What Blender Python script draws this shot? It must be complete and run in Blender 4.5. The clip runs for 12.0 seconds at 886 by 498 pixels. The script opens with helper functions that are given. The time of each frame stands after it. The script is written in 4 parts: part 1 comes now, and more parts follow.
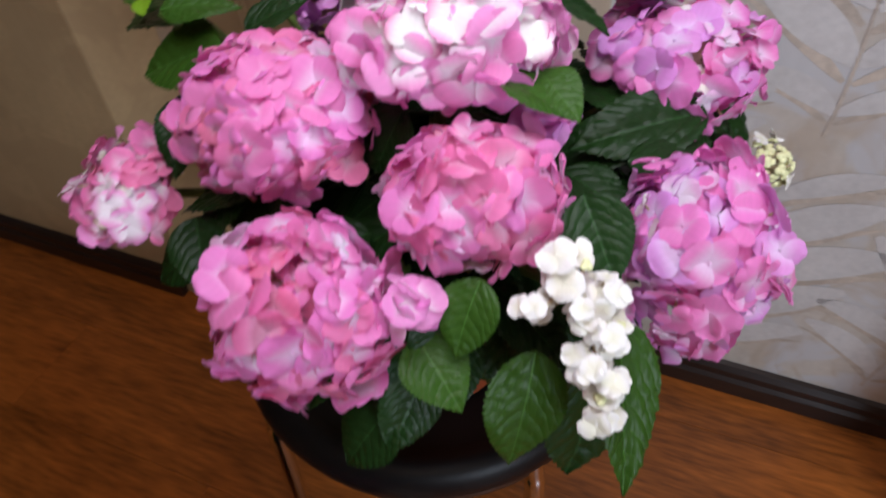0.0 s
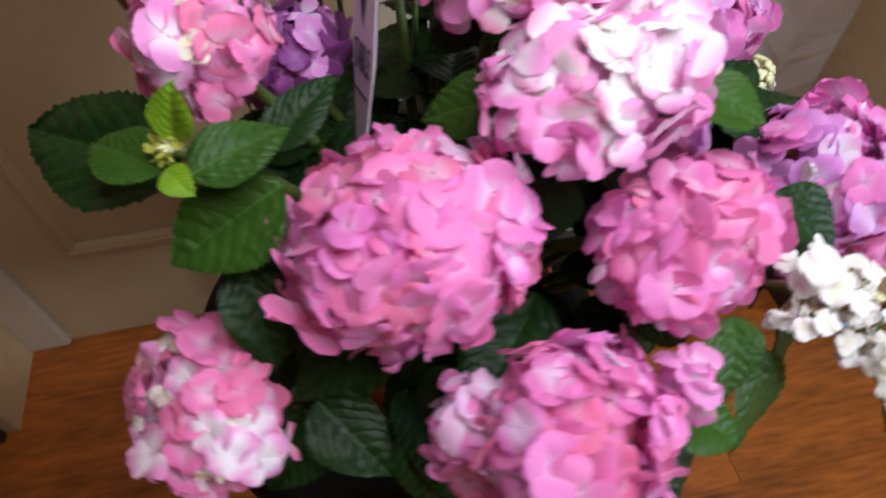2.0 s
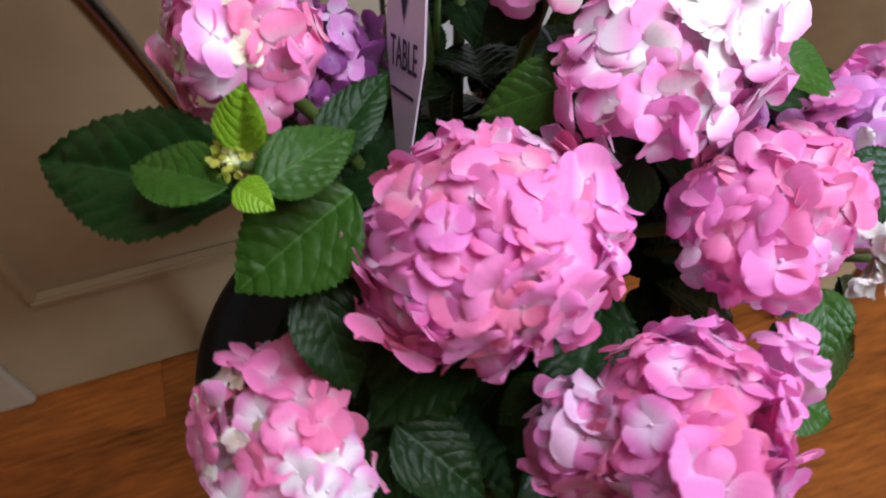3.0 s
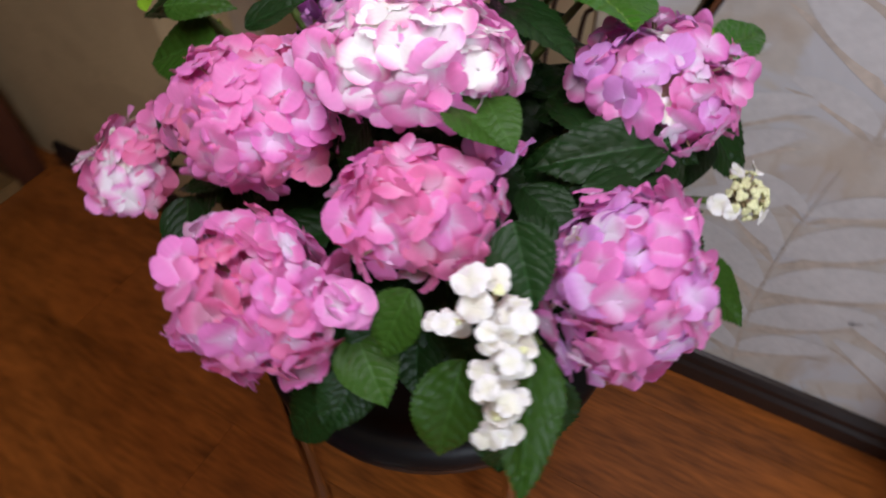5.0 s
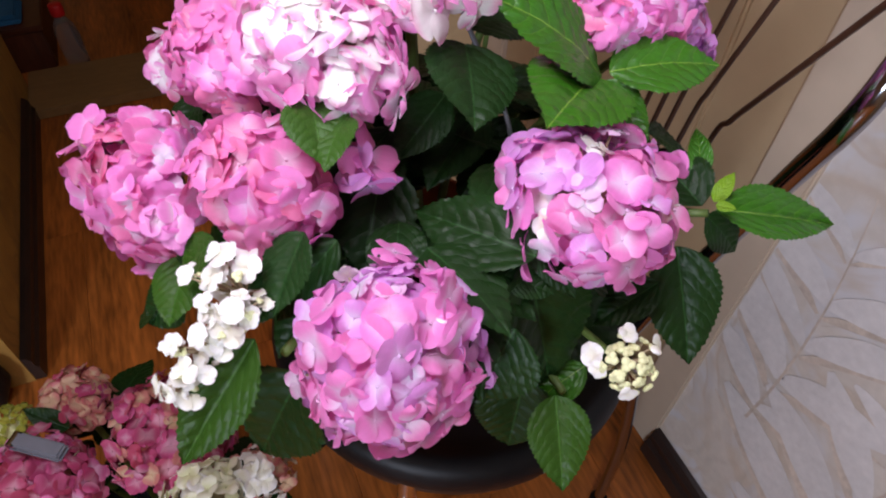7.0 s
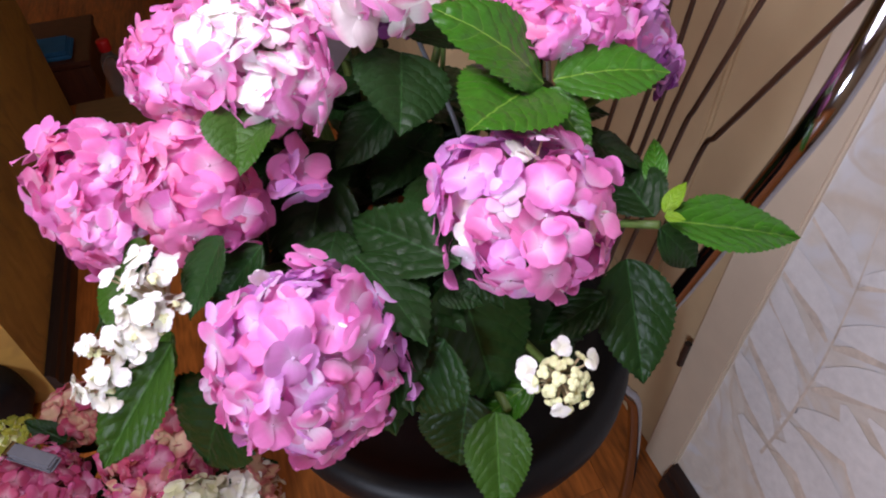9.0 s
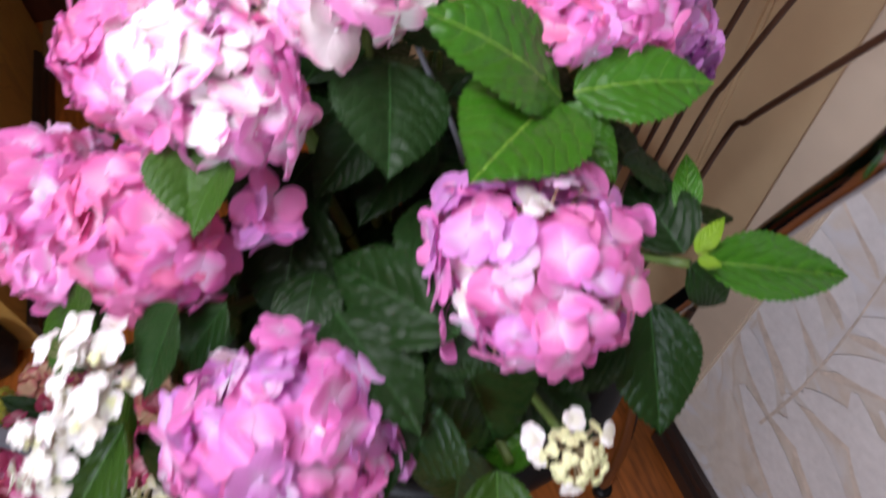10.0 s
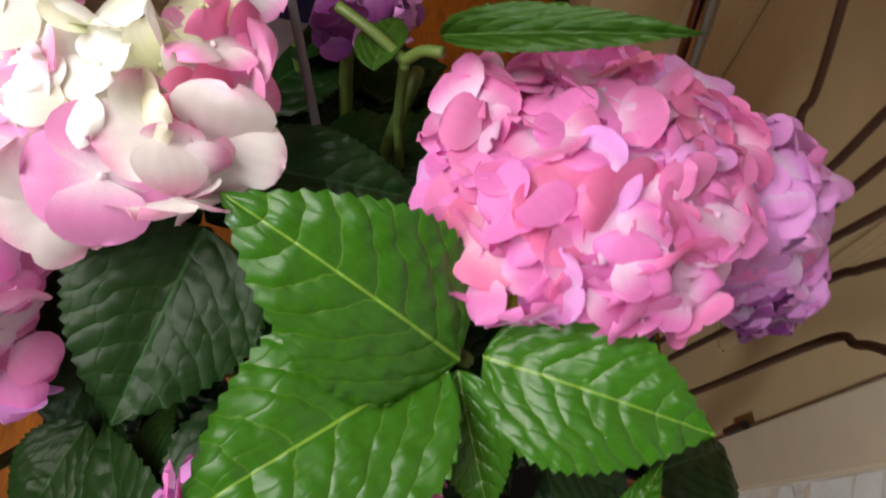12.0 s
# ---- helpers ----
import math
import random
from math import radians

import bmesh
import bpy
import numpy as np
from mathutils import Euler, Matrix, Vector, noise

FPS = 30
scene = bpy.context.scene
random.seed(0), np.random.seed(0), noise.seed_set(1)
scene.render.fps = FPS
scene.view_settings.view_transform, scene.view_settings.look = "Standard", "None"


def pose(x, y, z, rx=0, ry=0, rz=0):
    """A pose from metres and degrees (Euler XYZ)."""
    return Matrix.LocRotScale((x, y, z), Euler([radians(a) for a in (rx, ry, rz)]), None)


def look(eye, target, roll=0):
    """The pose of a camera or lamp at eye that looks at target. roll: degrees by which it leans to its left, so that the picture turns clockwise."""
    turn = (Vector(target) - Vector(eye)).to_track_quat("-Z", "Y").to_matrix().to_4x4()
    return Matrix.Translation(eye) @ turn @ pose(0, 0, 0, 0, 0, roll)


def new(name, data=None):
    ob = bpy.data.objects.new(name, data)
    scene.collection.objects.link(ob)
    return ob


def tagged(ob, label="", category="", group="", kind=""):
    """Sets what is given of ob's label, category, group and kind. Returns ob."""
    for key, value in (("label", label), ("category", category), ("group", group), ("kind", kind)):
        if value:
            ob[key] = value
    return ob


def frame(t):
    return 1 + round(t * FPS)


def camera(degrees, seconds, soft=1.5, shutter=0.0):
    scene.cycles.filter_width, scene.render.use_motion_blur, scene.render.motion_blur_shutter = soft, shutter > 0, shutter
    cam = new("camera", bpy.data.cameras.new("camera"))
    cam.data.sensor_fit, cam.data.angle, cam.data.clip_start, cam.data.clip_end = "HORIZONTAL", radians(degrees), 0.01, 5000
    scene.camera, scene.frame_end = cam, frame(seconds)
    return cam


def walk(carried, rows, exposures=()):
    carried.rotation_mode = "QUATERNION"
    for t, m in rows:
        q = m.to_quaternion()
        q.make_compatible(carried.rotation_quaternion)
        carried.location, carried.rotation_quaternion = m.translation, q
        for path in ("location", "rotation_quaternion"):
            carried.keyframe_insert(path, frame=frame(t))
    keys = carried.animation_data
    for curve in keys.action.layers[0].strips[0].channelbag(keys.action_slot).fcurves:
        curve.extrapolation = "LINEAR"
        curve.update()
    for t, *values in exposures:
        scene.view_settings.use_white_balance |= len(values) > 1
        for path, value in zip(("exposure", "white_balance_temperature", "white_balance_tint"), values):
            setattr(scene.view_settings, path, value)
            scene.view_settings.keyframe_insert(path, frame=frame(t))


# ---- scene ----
cam = camera(69.1, 12.0, soft=2.0, shutter=0.8)
PATH = [
    (0, (0.0078, 0.0172, 1.0249), (-0.0099, 0.7327, 0.2709), -2.5),
    (0.5, (-0.014, 0.0541, 1.0416), (0.0489, 0.7316, 0.2553), -0.6),
    (1, (-0.04, 0.0796, 1.0442), (0.0697, 0.7025, 0.2189), 1.3),
    (1.5, (-0.0972, 0.1191, 1.0473), (0.1222, 0.6973, 0.2106), -1.0),
    (2, (-0.1617, 0.1659, 1.0436), (0.1784, 0.6703, 0.2002), -0.3),
    (2.5, (-0.2033, 0.2012, 1.0291), (0.2132, 0.6656, 0.1966), 1.1),
    (2.7, (-0.2059, 0.2127, 1.0249), (0.234, 0.664, 0.1976), 0.7),
    (4.3, (-0.0478, 0.0827, 1.0395), (0.0109, 0.6958, 0.2018), -3.0),
    (4.5, (-0.0099, 0.0697, 1.0436), (0.0104, 0.7051, 0.2205), -2.9),
    (5, (0.0728, 0.0244, 1.0551), (-0.0525, 0.6885, 0.2647), -3.4),
    (5.5, (0.1581, 0.0634, 1.0566), (-0.1071, 0.6765, 0.2595), -2.4),
    (6, (0.2345, 0.1118, 1.0624), (-0.1648, 0.6744, 0.2839), -0.6),
    (6.5, (0.259, 0.1238, 1.0696), (-0.2101, 0.6401, 0.2985), 1.0),
    (6.7, (0.2621, 0.1253, 1.0676), (-0.2002, 0.6323, 0.286), 2.3),
    (8.3, (0.2948, 0.1617, 1.0488), (-0.2314, 0.6339, 0.286), 0.1),
    (8.5, (0.3042, 0.1654, 1.0556), (-0.2366, 0.6318, 0.2995), -0.9),
    (9, (0.3136, 0.1737, 1.0499), (-0.2361, 0.6417, 0.3011), -1.3),
    (9.5, (0.2922, 0.1914, 1.0488), (-0.2319, 0.5814, 0.2397), -2.6),
    (10, (0.2465, 0.2309, 1.0561), (-0.2116, 0.6302, 0.2122), -0.4),
    (10.5, (0.2059, 0.2652, 1.0665), (-0.234, 0.6573, 0.2096), -0.8),
    (11, (0.1773, 0.3234, 1.0551), (-0.2366, 0.5938, 0.1404), 2.3),
    (11.5, (0.1602, 0.389, 1.0332), (-0.2486, 0.572, 0.0941), 2.6),
    (12, (0.1487, 0.4129, 1.0348), (-0.2621, 0.5455, 0.0884), 0.4),
]
walk(cam, [(t, look(eye, target, roll)) for t, eye, target, roll in PATH],
     ((0.0, -0.66, 6000, 10), (1.0, -0.63, 6050, 10), (1.5, -0.60, 6050, 10), (2.0, -0.45, 5950, 7), (2.5, -0.18, 5750, 4), (4.5, -0.69, 6000, 10), (5.0, -0.72, 6050, 11), (5.5, -0.67, 6100, 12),
      (6.5, -0.46, 6050, 15), (8.5, -0.24, 6000, 18), (9.5, -0.18, 6000, 18), (10.5, -0.30, 6250, 12), (11.2, -0.29, 6600, 6), (12.0, -0.33, 6800, 2)))

# ---- world and lights ----
world = bpy.data.worlds.new("world")
scene.world = world
world.use_nodes = True
world.node_tree.nodes["Background"].inputs[0].default_value = (1.0, 0.86, 0.68, 1)
world.node_tree.nodes["Background"].inputs[1].default_value = 0.05


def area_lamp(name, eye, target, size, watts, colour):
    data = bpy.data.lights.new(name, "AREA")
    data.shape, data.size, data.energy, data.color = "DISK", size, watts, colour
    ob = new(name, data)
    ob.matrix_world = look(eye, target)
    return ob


# unseen lamp fixed above the camera path, in place of a camera-borne light
area_lamp("camera_side_fill", (0.05, 0.15, 1.37), (0.03, 0.38, 0.8), 0.46, 5.9, (1.0, 0.93, 1.0))
# warm fill added overhead; its true source is unknown and out of view
area_lamp("warm_overhead_fill", (-0.1, -0.9, 2.36), (-0.1, -0.7, 0), 0.5, 4.2, (1.0, 0.64, 0.32))
area_lamp("window_light", (1.03, -1.735, 1.10), (0.3, 0.7, 0.4), 0.55, 38.0, (0.86, 0.92, 1.0))

# ---- materials ----


def material(name, colour, rough=0.6, metal=0.0, vary=0.2, scale=8.0, fine=60.0, bump=0.1, coat=0.0, spread=0.0, stretch=(1, 1, 1)):
    """A surface with stains at one scale and grain at another; spread varies it from object to object."""
    m = bpy.data.materials.new(name)
    m.use_nodes = True
    nodes, link = m.node_tree.nodes, m.node_tree.links.new
    shader = nodes["Principled BSDF"]
    coord, mapping = nodes.new("ShaderNodeTexCoord"), nodes.new("ShaderNodeMapping")
    mapping.inputs["Scale"].default_value = stretch
    link(coord.outputs["Object"], mapping.inputs["Vector"])
    big, small = nodes.new("ShaderNodeTexNoise"), nodes.new("ShaderNodeTexNoise")
    big.inputs["Scale"].default_value, small.inputs["Scale"].default_value = scale, fine
    big.inputs["Detail"].default_value, small.inputs["Detail"].default_value = 3, 4
    for n in (big, small):
        link(mapping.outputs[0], n.inputs["Vector"])
    total = nodes.new("ShaderNodeMath")
    total.operation = "ADD"
    link(big.outputs["Fac"], total.inputs[0])
    link(small.outputs["Fac"], total.inputs[1])
    info, rand = nodes.new("ShaderNodeObjectInfo"), nodes.new("ShaderNodeMath")
    rand.operation = "MULTIPLY_ADD"
    link(info.outputs["Random"], rand.inputs[0])
    rand.inputs[1].default_value = 2 * spread
    link(total.outputs[0], rand.inputs[2])
    span = nodes.new("ShaderNodeMapRange")
    span.inputs["From Min"].default_value, span.inputs["From Max"].default_value = 0.6, 1.4 + 2 * spread
    link(rand.outputs[0], span.inputs["Value"])
    mix = nodes.new("ShaderNodeMix")
    mix.data_type = "RGBA"
    link(span.outputs[0], mix.inputs[0])
    mix.inputs[6].default_value = (*[c * (1 - vary) for c in colour], 1)
    mix.inputs[7].default_value = (*[min(1, c * (1 + vary)) for c in colour], 1)
    link(mix.outputs[2], shader.inputs["Base Color"])
    shader.inputs["Roughness"].default_value, shader.inputs["Metallic"].default_value = rough, metal
    shader.inputs["Coat Weight"].default_value = coat
    if bump:
        b = nodes.new("ShaderNodeBump")
        b.inputs["Strength"].default_value, b.inputs["Distance"].default_value = bump, 0.002
        link(small.outputs["Fac"], b.inputs["Height"])
        link(b.outputs[0], shader.inputs["Normal"])
    return m


def wallpaper(name, colour, cool, line, amount):
    """Embossed paper: cloudy warm and cool patches, with fine creased strokes in a darker tone."""
    m = material(name, colour, 0.55, vary=0.10, scale=5.0, fine=90.0, bump=0.0)
    nodes, link = m.node_tree.nodes, m.node_tree.links.new
    shader = nodes["Principled BSDF"]
    ground = shader.inputs["Base Color"].links[0].from_socket
    coord = nodes.new("ShaderNodeTexCoord")

    def noise_of(scale, detail, distortion, low, high, top):
        n, r = nodes.new("ShaderNodeTexNoise"), nodes.new("ShaderNodeMapRange")
        n.inputs["Scale"].default_value, n.inputs["Detail"].default_value = scale, detail
        n.inputs["Distortion"].default_value = distortion
        link(coord.outputs["Object"], n.inputs["Vector"])
        r.interpolation_type = "SMOOTHSTEP"
        r.inputs["From Min"].default_value, r.inputs["From Max"].default_value = low, high
        r.inputs["To Max"].default_value = top
        link(n.outputs["Fac"], r.inputs["Value"])
        return r.outputs[0]

    def blend(fac, under, over):
        mix = nodes.new("ShaderNodeMix")
        mix.data_type = "RGBA"
        link(fac, mix.inputs[0])
        link(under, mix.inputs[6])
        mix.inputs[7].default_value = (*over, 1)
        return mix.outputs[2]

    cloud = blend(noise_of(7.5, 3, 1.2, 0.46, 0.58, 0.9), ground, cool)
    warm = blend(noise_of(5.0, 4, 1.8, 0.50, 0.64, amount), cloud, line)
    bend, far = nodes.new("ShaderNodeTexNoise"), nodes.new("ShaderNodeVectorMath")
    bend.inputs["Scale"].default_value = 4.0
    link(coord.outputs["Object"], bend.inputs["Vector"])
    far.operation = "MULTIPLY_ADD"
    far.inputs[1].default_value = (0.35, 0.2, 0.25)
    link(bend.outputs["Color"], far.inputs[0])
    link(coord.outputs["Object"], far.inputs[2])
    wave = nodes.new("ShaderNodeTexWave")
    wave.bands_direction = "X"
    wave.inputs["Scale"].default_value, wave.inputs["Distortion"].default_value = 8.0, 4.0
    wave.inputs["Detail"].default_value, wave.inputs["Detail Scale"].default_value = 3.0, 1.6
    link(far.outputs[0], wave.inputs["Vector"])
    crease = nodes.new("ShaderNodeMapRange")
    crease.inputs["From Min"].default_value, crease.inputs["From Max"].default_value = 0.14, 0.0
    link(wave.outputs["Fac"], crease.inputs["Value"])
    fac = nodes.new("ShaderNodeMath")
    fac.operation = "MULTIPLY"
    link(crease.outputs[0], fac.inputs[0])
    link(noise_of(7.0, 2, 0.5, 0.46, 0.62, amount), fac.inputs[1])
    link(blend(fac.outputs[0], warm, line), shader.inputs["Base Color"])
    b = nodes.new("ShaderNodeBump")
    b.inputs["Strength"].default_value, b.inputs["Distance"].default_value = 0.5 * amount, 0.002
    link(wave.outputs["Fac"], b.inputs["Height"])
    link(b.outputs[0], shader.inputs["Normal"])
    return m


def petal_material(name, centre, rim, reach=0.55, spread=0.25, clear=0.34):
    """Petal skin: one colour at the eye of the floret, another at its rim, fine veins, and a shift from floret to floret."""
    m = bpy.data.materials.new(name)
    m.use_nodes = True
    nodes, link = m.node_tree.nodes, m.node_tree.links.new
    shader = nodes["Principled BSDF"]
    uv, split = nodes.new("ShaderNodeUVMap"), nodes.new("ShaderNodeSeparateXYZ")
    link(uv.outputs[0], split.inputs[0])
    info = nodes.new("ShaderNodeObjectInfo")
    shift = nodes.new("ShaderNodeMapRange")
    shift.inputs["To Min"].default_value, shift.inputs["To Max"].default_value = -spread, spread
    link(info.outputs["Random"], shift.inputs["Value"])
    coord, blot = nodes.new("ShaderNodeTexCoord"), nodes.new("ShaderNodeTexNoise")
    blot.inputs["Scale"].default_value, blot.inputs["Detail"].default_value = 90, 3
    link(coord.outputs["Object"], blot.inputs["Vector"])
    add = nodes.new("ShaderNodeMath")
    link(split.outputs[0], add.inputs[0])
    link(shift.outputs[0], add.inputs[1])
    add2 = nodes.new("ShaderNodeMath")
    add2.operation = "MULTIPLY_ADD"
    add2.inputs[1].default_value = 0.35
    link(blot.outputs["Fac"], add2.inputs[0])
    link(add.outputs[0], add2.inputs[2])
    span = nodes.new("ShaderNodeMapRange")
    span.interpolation_type = "SMOOTHSTEP"
    span.inputs["From Min"].default_value, span.inputs["From Max"].default_value = reach - 0.2, reach + 0.45
    link(add2.outputs[0], span.inputs["Value"])
    mix = nodes.new("ShaderNodeMix")
    mix.data_type = "RGBA"
    link(span.outputs[0], mix.inputs[0])
    mix.inputs[6].default_value, mix.inputs[7].default_value = (*centre, 1), (*rim, 1)
    vein = nodes.new("ShaderNodeTexWave")
    vein.bands_direction = "Y"
    vein.inputs["Scale"].default_value, vein.inputs["Distortion"].default_value = 1.6, 3.5
    link(uv.outputs[0], vein.inputs["Vector"])
    hue = nodes.new("ShaderNodeHueSaturation")
    tone = nodes.new("ShaderNodeMapRange")
    tone.inputs["To Min"].default_value, tone.inputs["To Max"].default_value = 0.98, 1.01
    link(vein.outputs["Fac"], tone.inputs["Value"])
    link(tone.outputs[0], hue.inputs["Value"])
    turn = nodes.new("ShaderNodeMapRange")
    turn.inputs["To Min"].default_value, turn.inputs["To Max"].default_value = 0.485, 0.515
    flip = nodes.new("ShaderNodeMath")
    flip.operation = "FRACT"
    times = nodes.new("ShaderNodeMath")
    times.operation = "MULTIPLY"
    times.inputs[1].default_value = 7.31
    link(info.outputs["Random"], times.inputs[0])
    link(times.outputs[0], flip.inputs[0])
    link(flip.outputs[0], turn.inputs["Value"])
    link(turn.outputs[0], hue.inputs["Hue"])
    link(mix.outputs[2], hue.inputs["Color"])
    link(hue.outputs[0], shader.inputs["Base Color"])
    shader.inputs["Roughness"].default_value = 0.55
    shader.inputs["Sheen Weight"].default_value = 0.15
    glow, both = nodes.new("ShaderNodeBsdfTranslucent"), nodes.new("ShaderNodeMixShader")
    link(hue.outputs[0], glow.inputs["Color"])
    both.inputs[0].default_value = clear
    link(shader.outputs[0], both.inputs[1])
    link(glow.outputs[0], both.inputs[2])
    link(both.outputs[0], nodes["Material Output"].inputs["Surface"])
    bump = nodes.new("ShaderNodeBump")
    bump.inputs["Strength"].default_value, bump.inputs["Distance"].default_value = 0.08, 0.0004
    link(vein.outputs["Fac"], bump.inputs["Height"])
    link(bump.outputs[0], shader.inputs["Normal"])
    return m


def leaf_material(name, colour, vein, rough=0.42, relief=0.34, gloss=0.20):
    """Leaf skin with a pale midrib, side veins and uneven green between them."""
    m = material(name, colour, rough, vary=0.35, scale=28.0, fine=240.0, bump=0.12, spread=0.25)
    nodes, link = m.node_tree.nodes, m.node_tree.links.new
    shader = nodes["Principled BSDF"]
    ground = shader.inputs["Base Color"].links[0].from_socket
    uv, split = nodes.new("ShaderNodeUVMap"), nodes.new("ShaderNodeSeparateXYZ")
    link(uv.outputs[0], split.inputs[0])

    def calc(op, a, b=None):
        n = nodes.new("ShaderNodeMath")
        n.operation = op
        for k, v in ((0, a), (1, b)):
            if isinstance(v, (int, float)):
                n.inputs[k].default_value = v
            elif v is not None:
                link(v, n.inputs[k])
        return n.outputs[0]

    across = calc("SUBTRACT", split.outputs[0], 0.5)
    side = calc("ABSOLUTE", across)
    rib = calc("LESS_THAN", side, calc("SUBTRACT", 0.010, calc("MULTIPLY", split.outputs[1], 0.006)))
    curve = calc("ADD", calc("MULTIPLY", side, 0.50), calc("MULTIPLY", calc("MULTIPLY", side, side), 0.95))
    stray = nodes.new("ShaderNodeTexNoise")
    stray.inputs["Scale"].default_value, stray.inputs["Detail"].default_value = 5.0, 2
    link(uv.outputs[0], stray.inputs["Vector"])
    along = calc("ADD", calc("SUBTRACT", split.outputs[1], curve), calc("MULTIPLY", calc("SUBTRACT", stray.outputs["Fac"], 0.5), 0.16))
    wave = calc("ABSOLUTE", calc("SUBTRACT", calc("FRACT", calc("MULTIPLY", along, 7.0)), 0.5))
    lat = calc("MULTIPLY", calc("GREATER_THAN", wave, 0.475), 0.24)
    fac = calc("MAXIMUM", rib, lat)
    mix = nodes.new("ShaderNodeMix")
    mix.data_type = "RGBA"
    link(fac, mix.inputs[0])
    link(ground, mix.inputs[6])
    mix.inputs[7].default_value = (*vein, 1)
    link(mix.outputs[2], shader.inputs["Base Color"])
    shader.inputs["Specular IOR Level"].default_value = gloss
    # small cushions between the veins
    cell, tile = nodes.new("ShaderNodeTexVoronoi"), nodes.new("ShaderNodeCombineXYZ")
    cell.feature = "SMOOTH_F1"
    cell.inputs["Scale"].default_value, cell.inputs["Randomness"].default_value = 1.0, 0.65
    link(calc("MULTIPLY", across, 13.0), tile.inputs[0])
    link(calc("MULTIPLY", along, 7.0), tile.inputs[1])
    link(tile.outputs[0], cell.inputs["Vector"])
    strip = calc("MULTIPLY", calc("FLOOR", calc("MULTIPLY", along, 7.0)), 0.37)
    cross = calc("ABSOLUTE", calc("SUBTRACT", calc("FRACT", calc("ADD", calc("ADD", calc("MULTIPLY", side, 10.0), strip), calc("MULTIPLY", stray.outputs["Fac"], 1.6))), 0.5))
    grooves = calc("ADD", calc("MULTIPLY", calc("POWER", calc("MULTIPLY", wave, 2.0), 3.0), 0.42), calc("MULTIPLY", calc("POWER", calc("MULTIPLY", cross, 2.0), 5.0), 0.13))
    height = calc("SUBTRACT", calc("MULTIPLY", calc("SUBTRACT", 1.0, cell.outputs["Distance"]), 0.30), calc("ADD", grooves, calc("MULTIPLY", rib, 0.4)))
    b = nodes.new("ShaderNodeBump")
    b.inputs["Strength"].default_value, b.inputs["Distance"].default_value = relief, 0.0020
    link(height, b.inputs["Height"])
    link(b.outputs[0], shader.inputs["Normal"])
    return m


# cool tone: the paper's grey-white, with dappled window light put into its colour
WHITE_PAPER = wallpaper("white_wallpaper", (0.55, 0.51, 0.45), (0.56, 0.565, 0.575), (0.46, 0.37, 0.27), 0.45)
BEIGE_PAPER = wallpaper("beige_wallpaper", (0.50, 0.37, 0.20), (0.45, 0.33, 0.18), (0.42, 0.30, 0.16), 0.25)
GOLD_PAPER = wallpaper("ochre_wallpaper", (0.40, 0.225, 0.045), (0.35, 0.19, 0.04), (0.20, 0.11, 0.03), 0.5)
DOOR_PAINT = material("cream_door_paint", (0.41, 0.305, 0.175), 0.42, vary=0.06, scale=3, fine=30, bump=0.05)
CASING_PAINT = material("pale_casing_paint", (0.48, 0.40, 0.30), 0.42, vary=0.08, scale=3, fine=30, bump=0.05)
DARK_WOOD = material("dark_stained_wood", (0.020, 0.012, 0.010), 0.35, vary=0.4, scale=6, fine=40, bump=0.1, stretch=(1, 12, 12))
PLANK = material("red_brown_laminate", (0.36, 0.108, 0.017), 0.36, vary=0.8, scale=4, fine=26, bump=0.03, spread=0.08, stretch=(0.7, 5, 1))
BROWN_WOOD = material("red_brown_wood", (0.075, 0.022, 0.010), 0.4, vary=0.4, scale=6, fine=40, bump=0.1, stretch=(8, 8, 1))
PALE_WOOD = material("pale_wood", (0.24, 0.14, 0.05), 0.5, vary=0.2, scale=6, fine=40, bump=0.08, stretch=(8, 1, 1))
PLASTER = material("ceiling_plaster", (0.72, 0.68, 0.60), 0.8, vary=0.05, bump=0.1)
VINYL = material("black_vinyl", (0.005, 0.005, 0.006), 0.46, vary=0.3, scale=20, fine=220, bump=0.12)
VINYL.node_tree.nodes["Principled BSDF"].inputs["Specular IOR Level"].default_value = 0.25
BLACK_METAL = material("dark_brown_enamel", (0.045, 0.020, 0.011), 0.36, vary=0.3, bump=0.03)
CHROME = material("chrome", (0.72, 0.72, 0.74), 0.10, 1.0, vary=0.05, bump=0.0)
DARK_CHROME = material("dark_chrome", (0.34, 0.34, 0.37), 0.12, 1.0, vary=0.05, bump=0.0)
TERRACOTTA = material("orange_plastic_pot", (0.42, 0.085, 0.025), 0.5, vary=0.15, bump=0.05)
SOIL = material("potting_soil", (0.025, 0.016, 0.010), 0.95, vary=0.6, scale=60, fine=300, bump=1.0)
STEM = material("green_stem", (0.10, 0.16, 0.03), 0.5, vary=0.35, scale=25, fine=120, bump=0.1)
PEDICEL = material("pale_flower_stalk", (0.42, 0.34, 0.20), 0.6, vary=0.4, scale=40, fine=200, bump=0.1)
CARD = material("white_plastic_label", (0.72, 0.70, 0.76), 0.45, vary=0.05, bump=0.02)
INK = material("dark_blue_print", (0.020, 0.016, 0.060), 0.5, vary=0.1, bump=0.0)
GREY_STICK = material("grey_coated_wire", (0.16, 0.17, 0.18), 0.4, vary=0.2, bump=0.05)
# chrome tubes with the sky's blue reflection put into their base colour
SKY_CHROME = material("sky_tinted_chrome", (0.16, 0.27, 0.42), 0.25, 0.7, vary=0.2, bump=0.03)
GREY_PLASTIC = material("grey_plastic", (0.17, 0.18, 0.21), 0.4, vary=0.15, bump=0.05)
BLUE_CLOTH = material("blue_cloth", (0.02, 0.14, 0.30), 0.85, vary=0.2, scale=20, fine=400, bump=0.4)
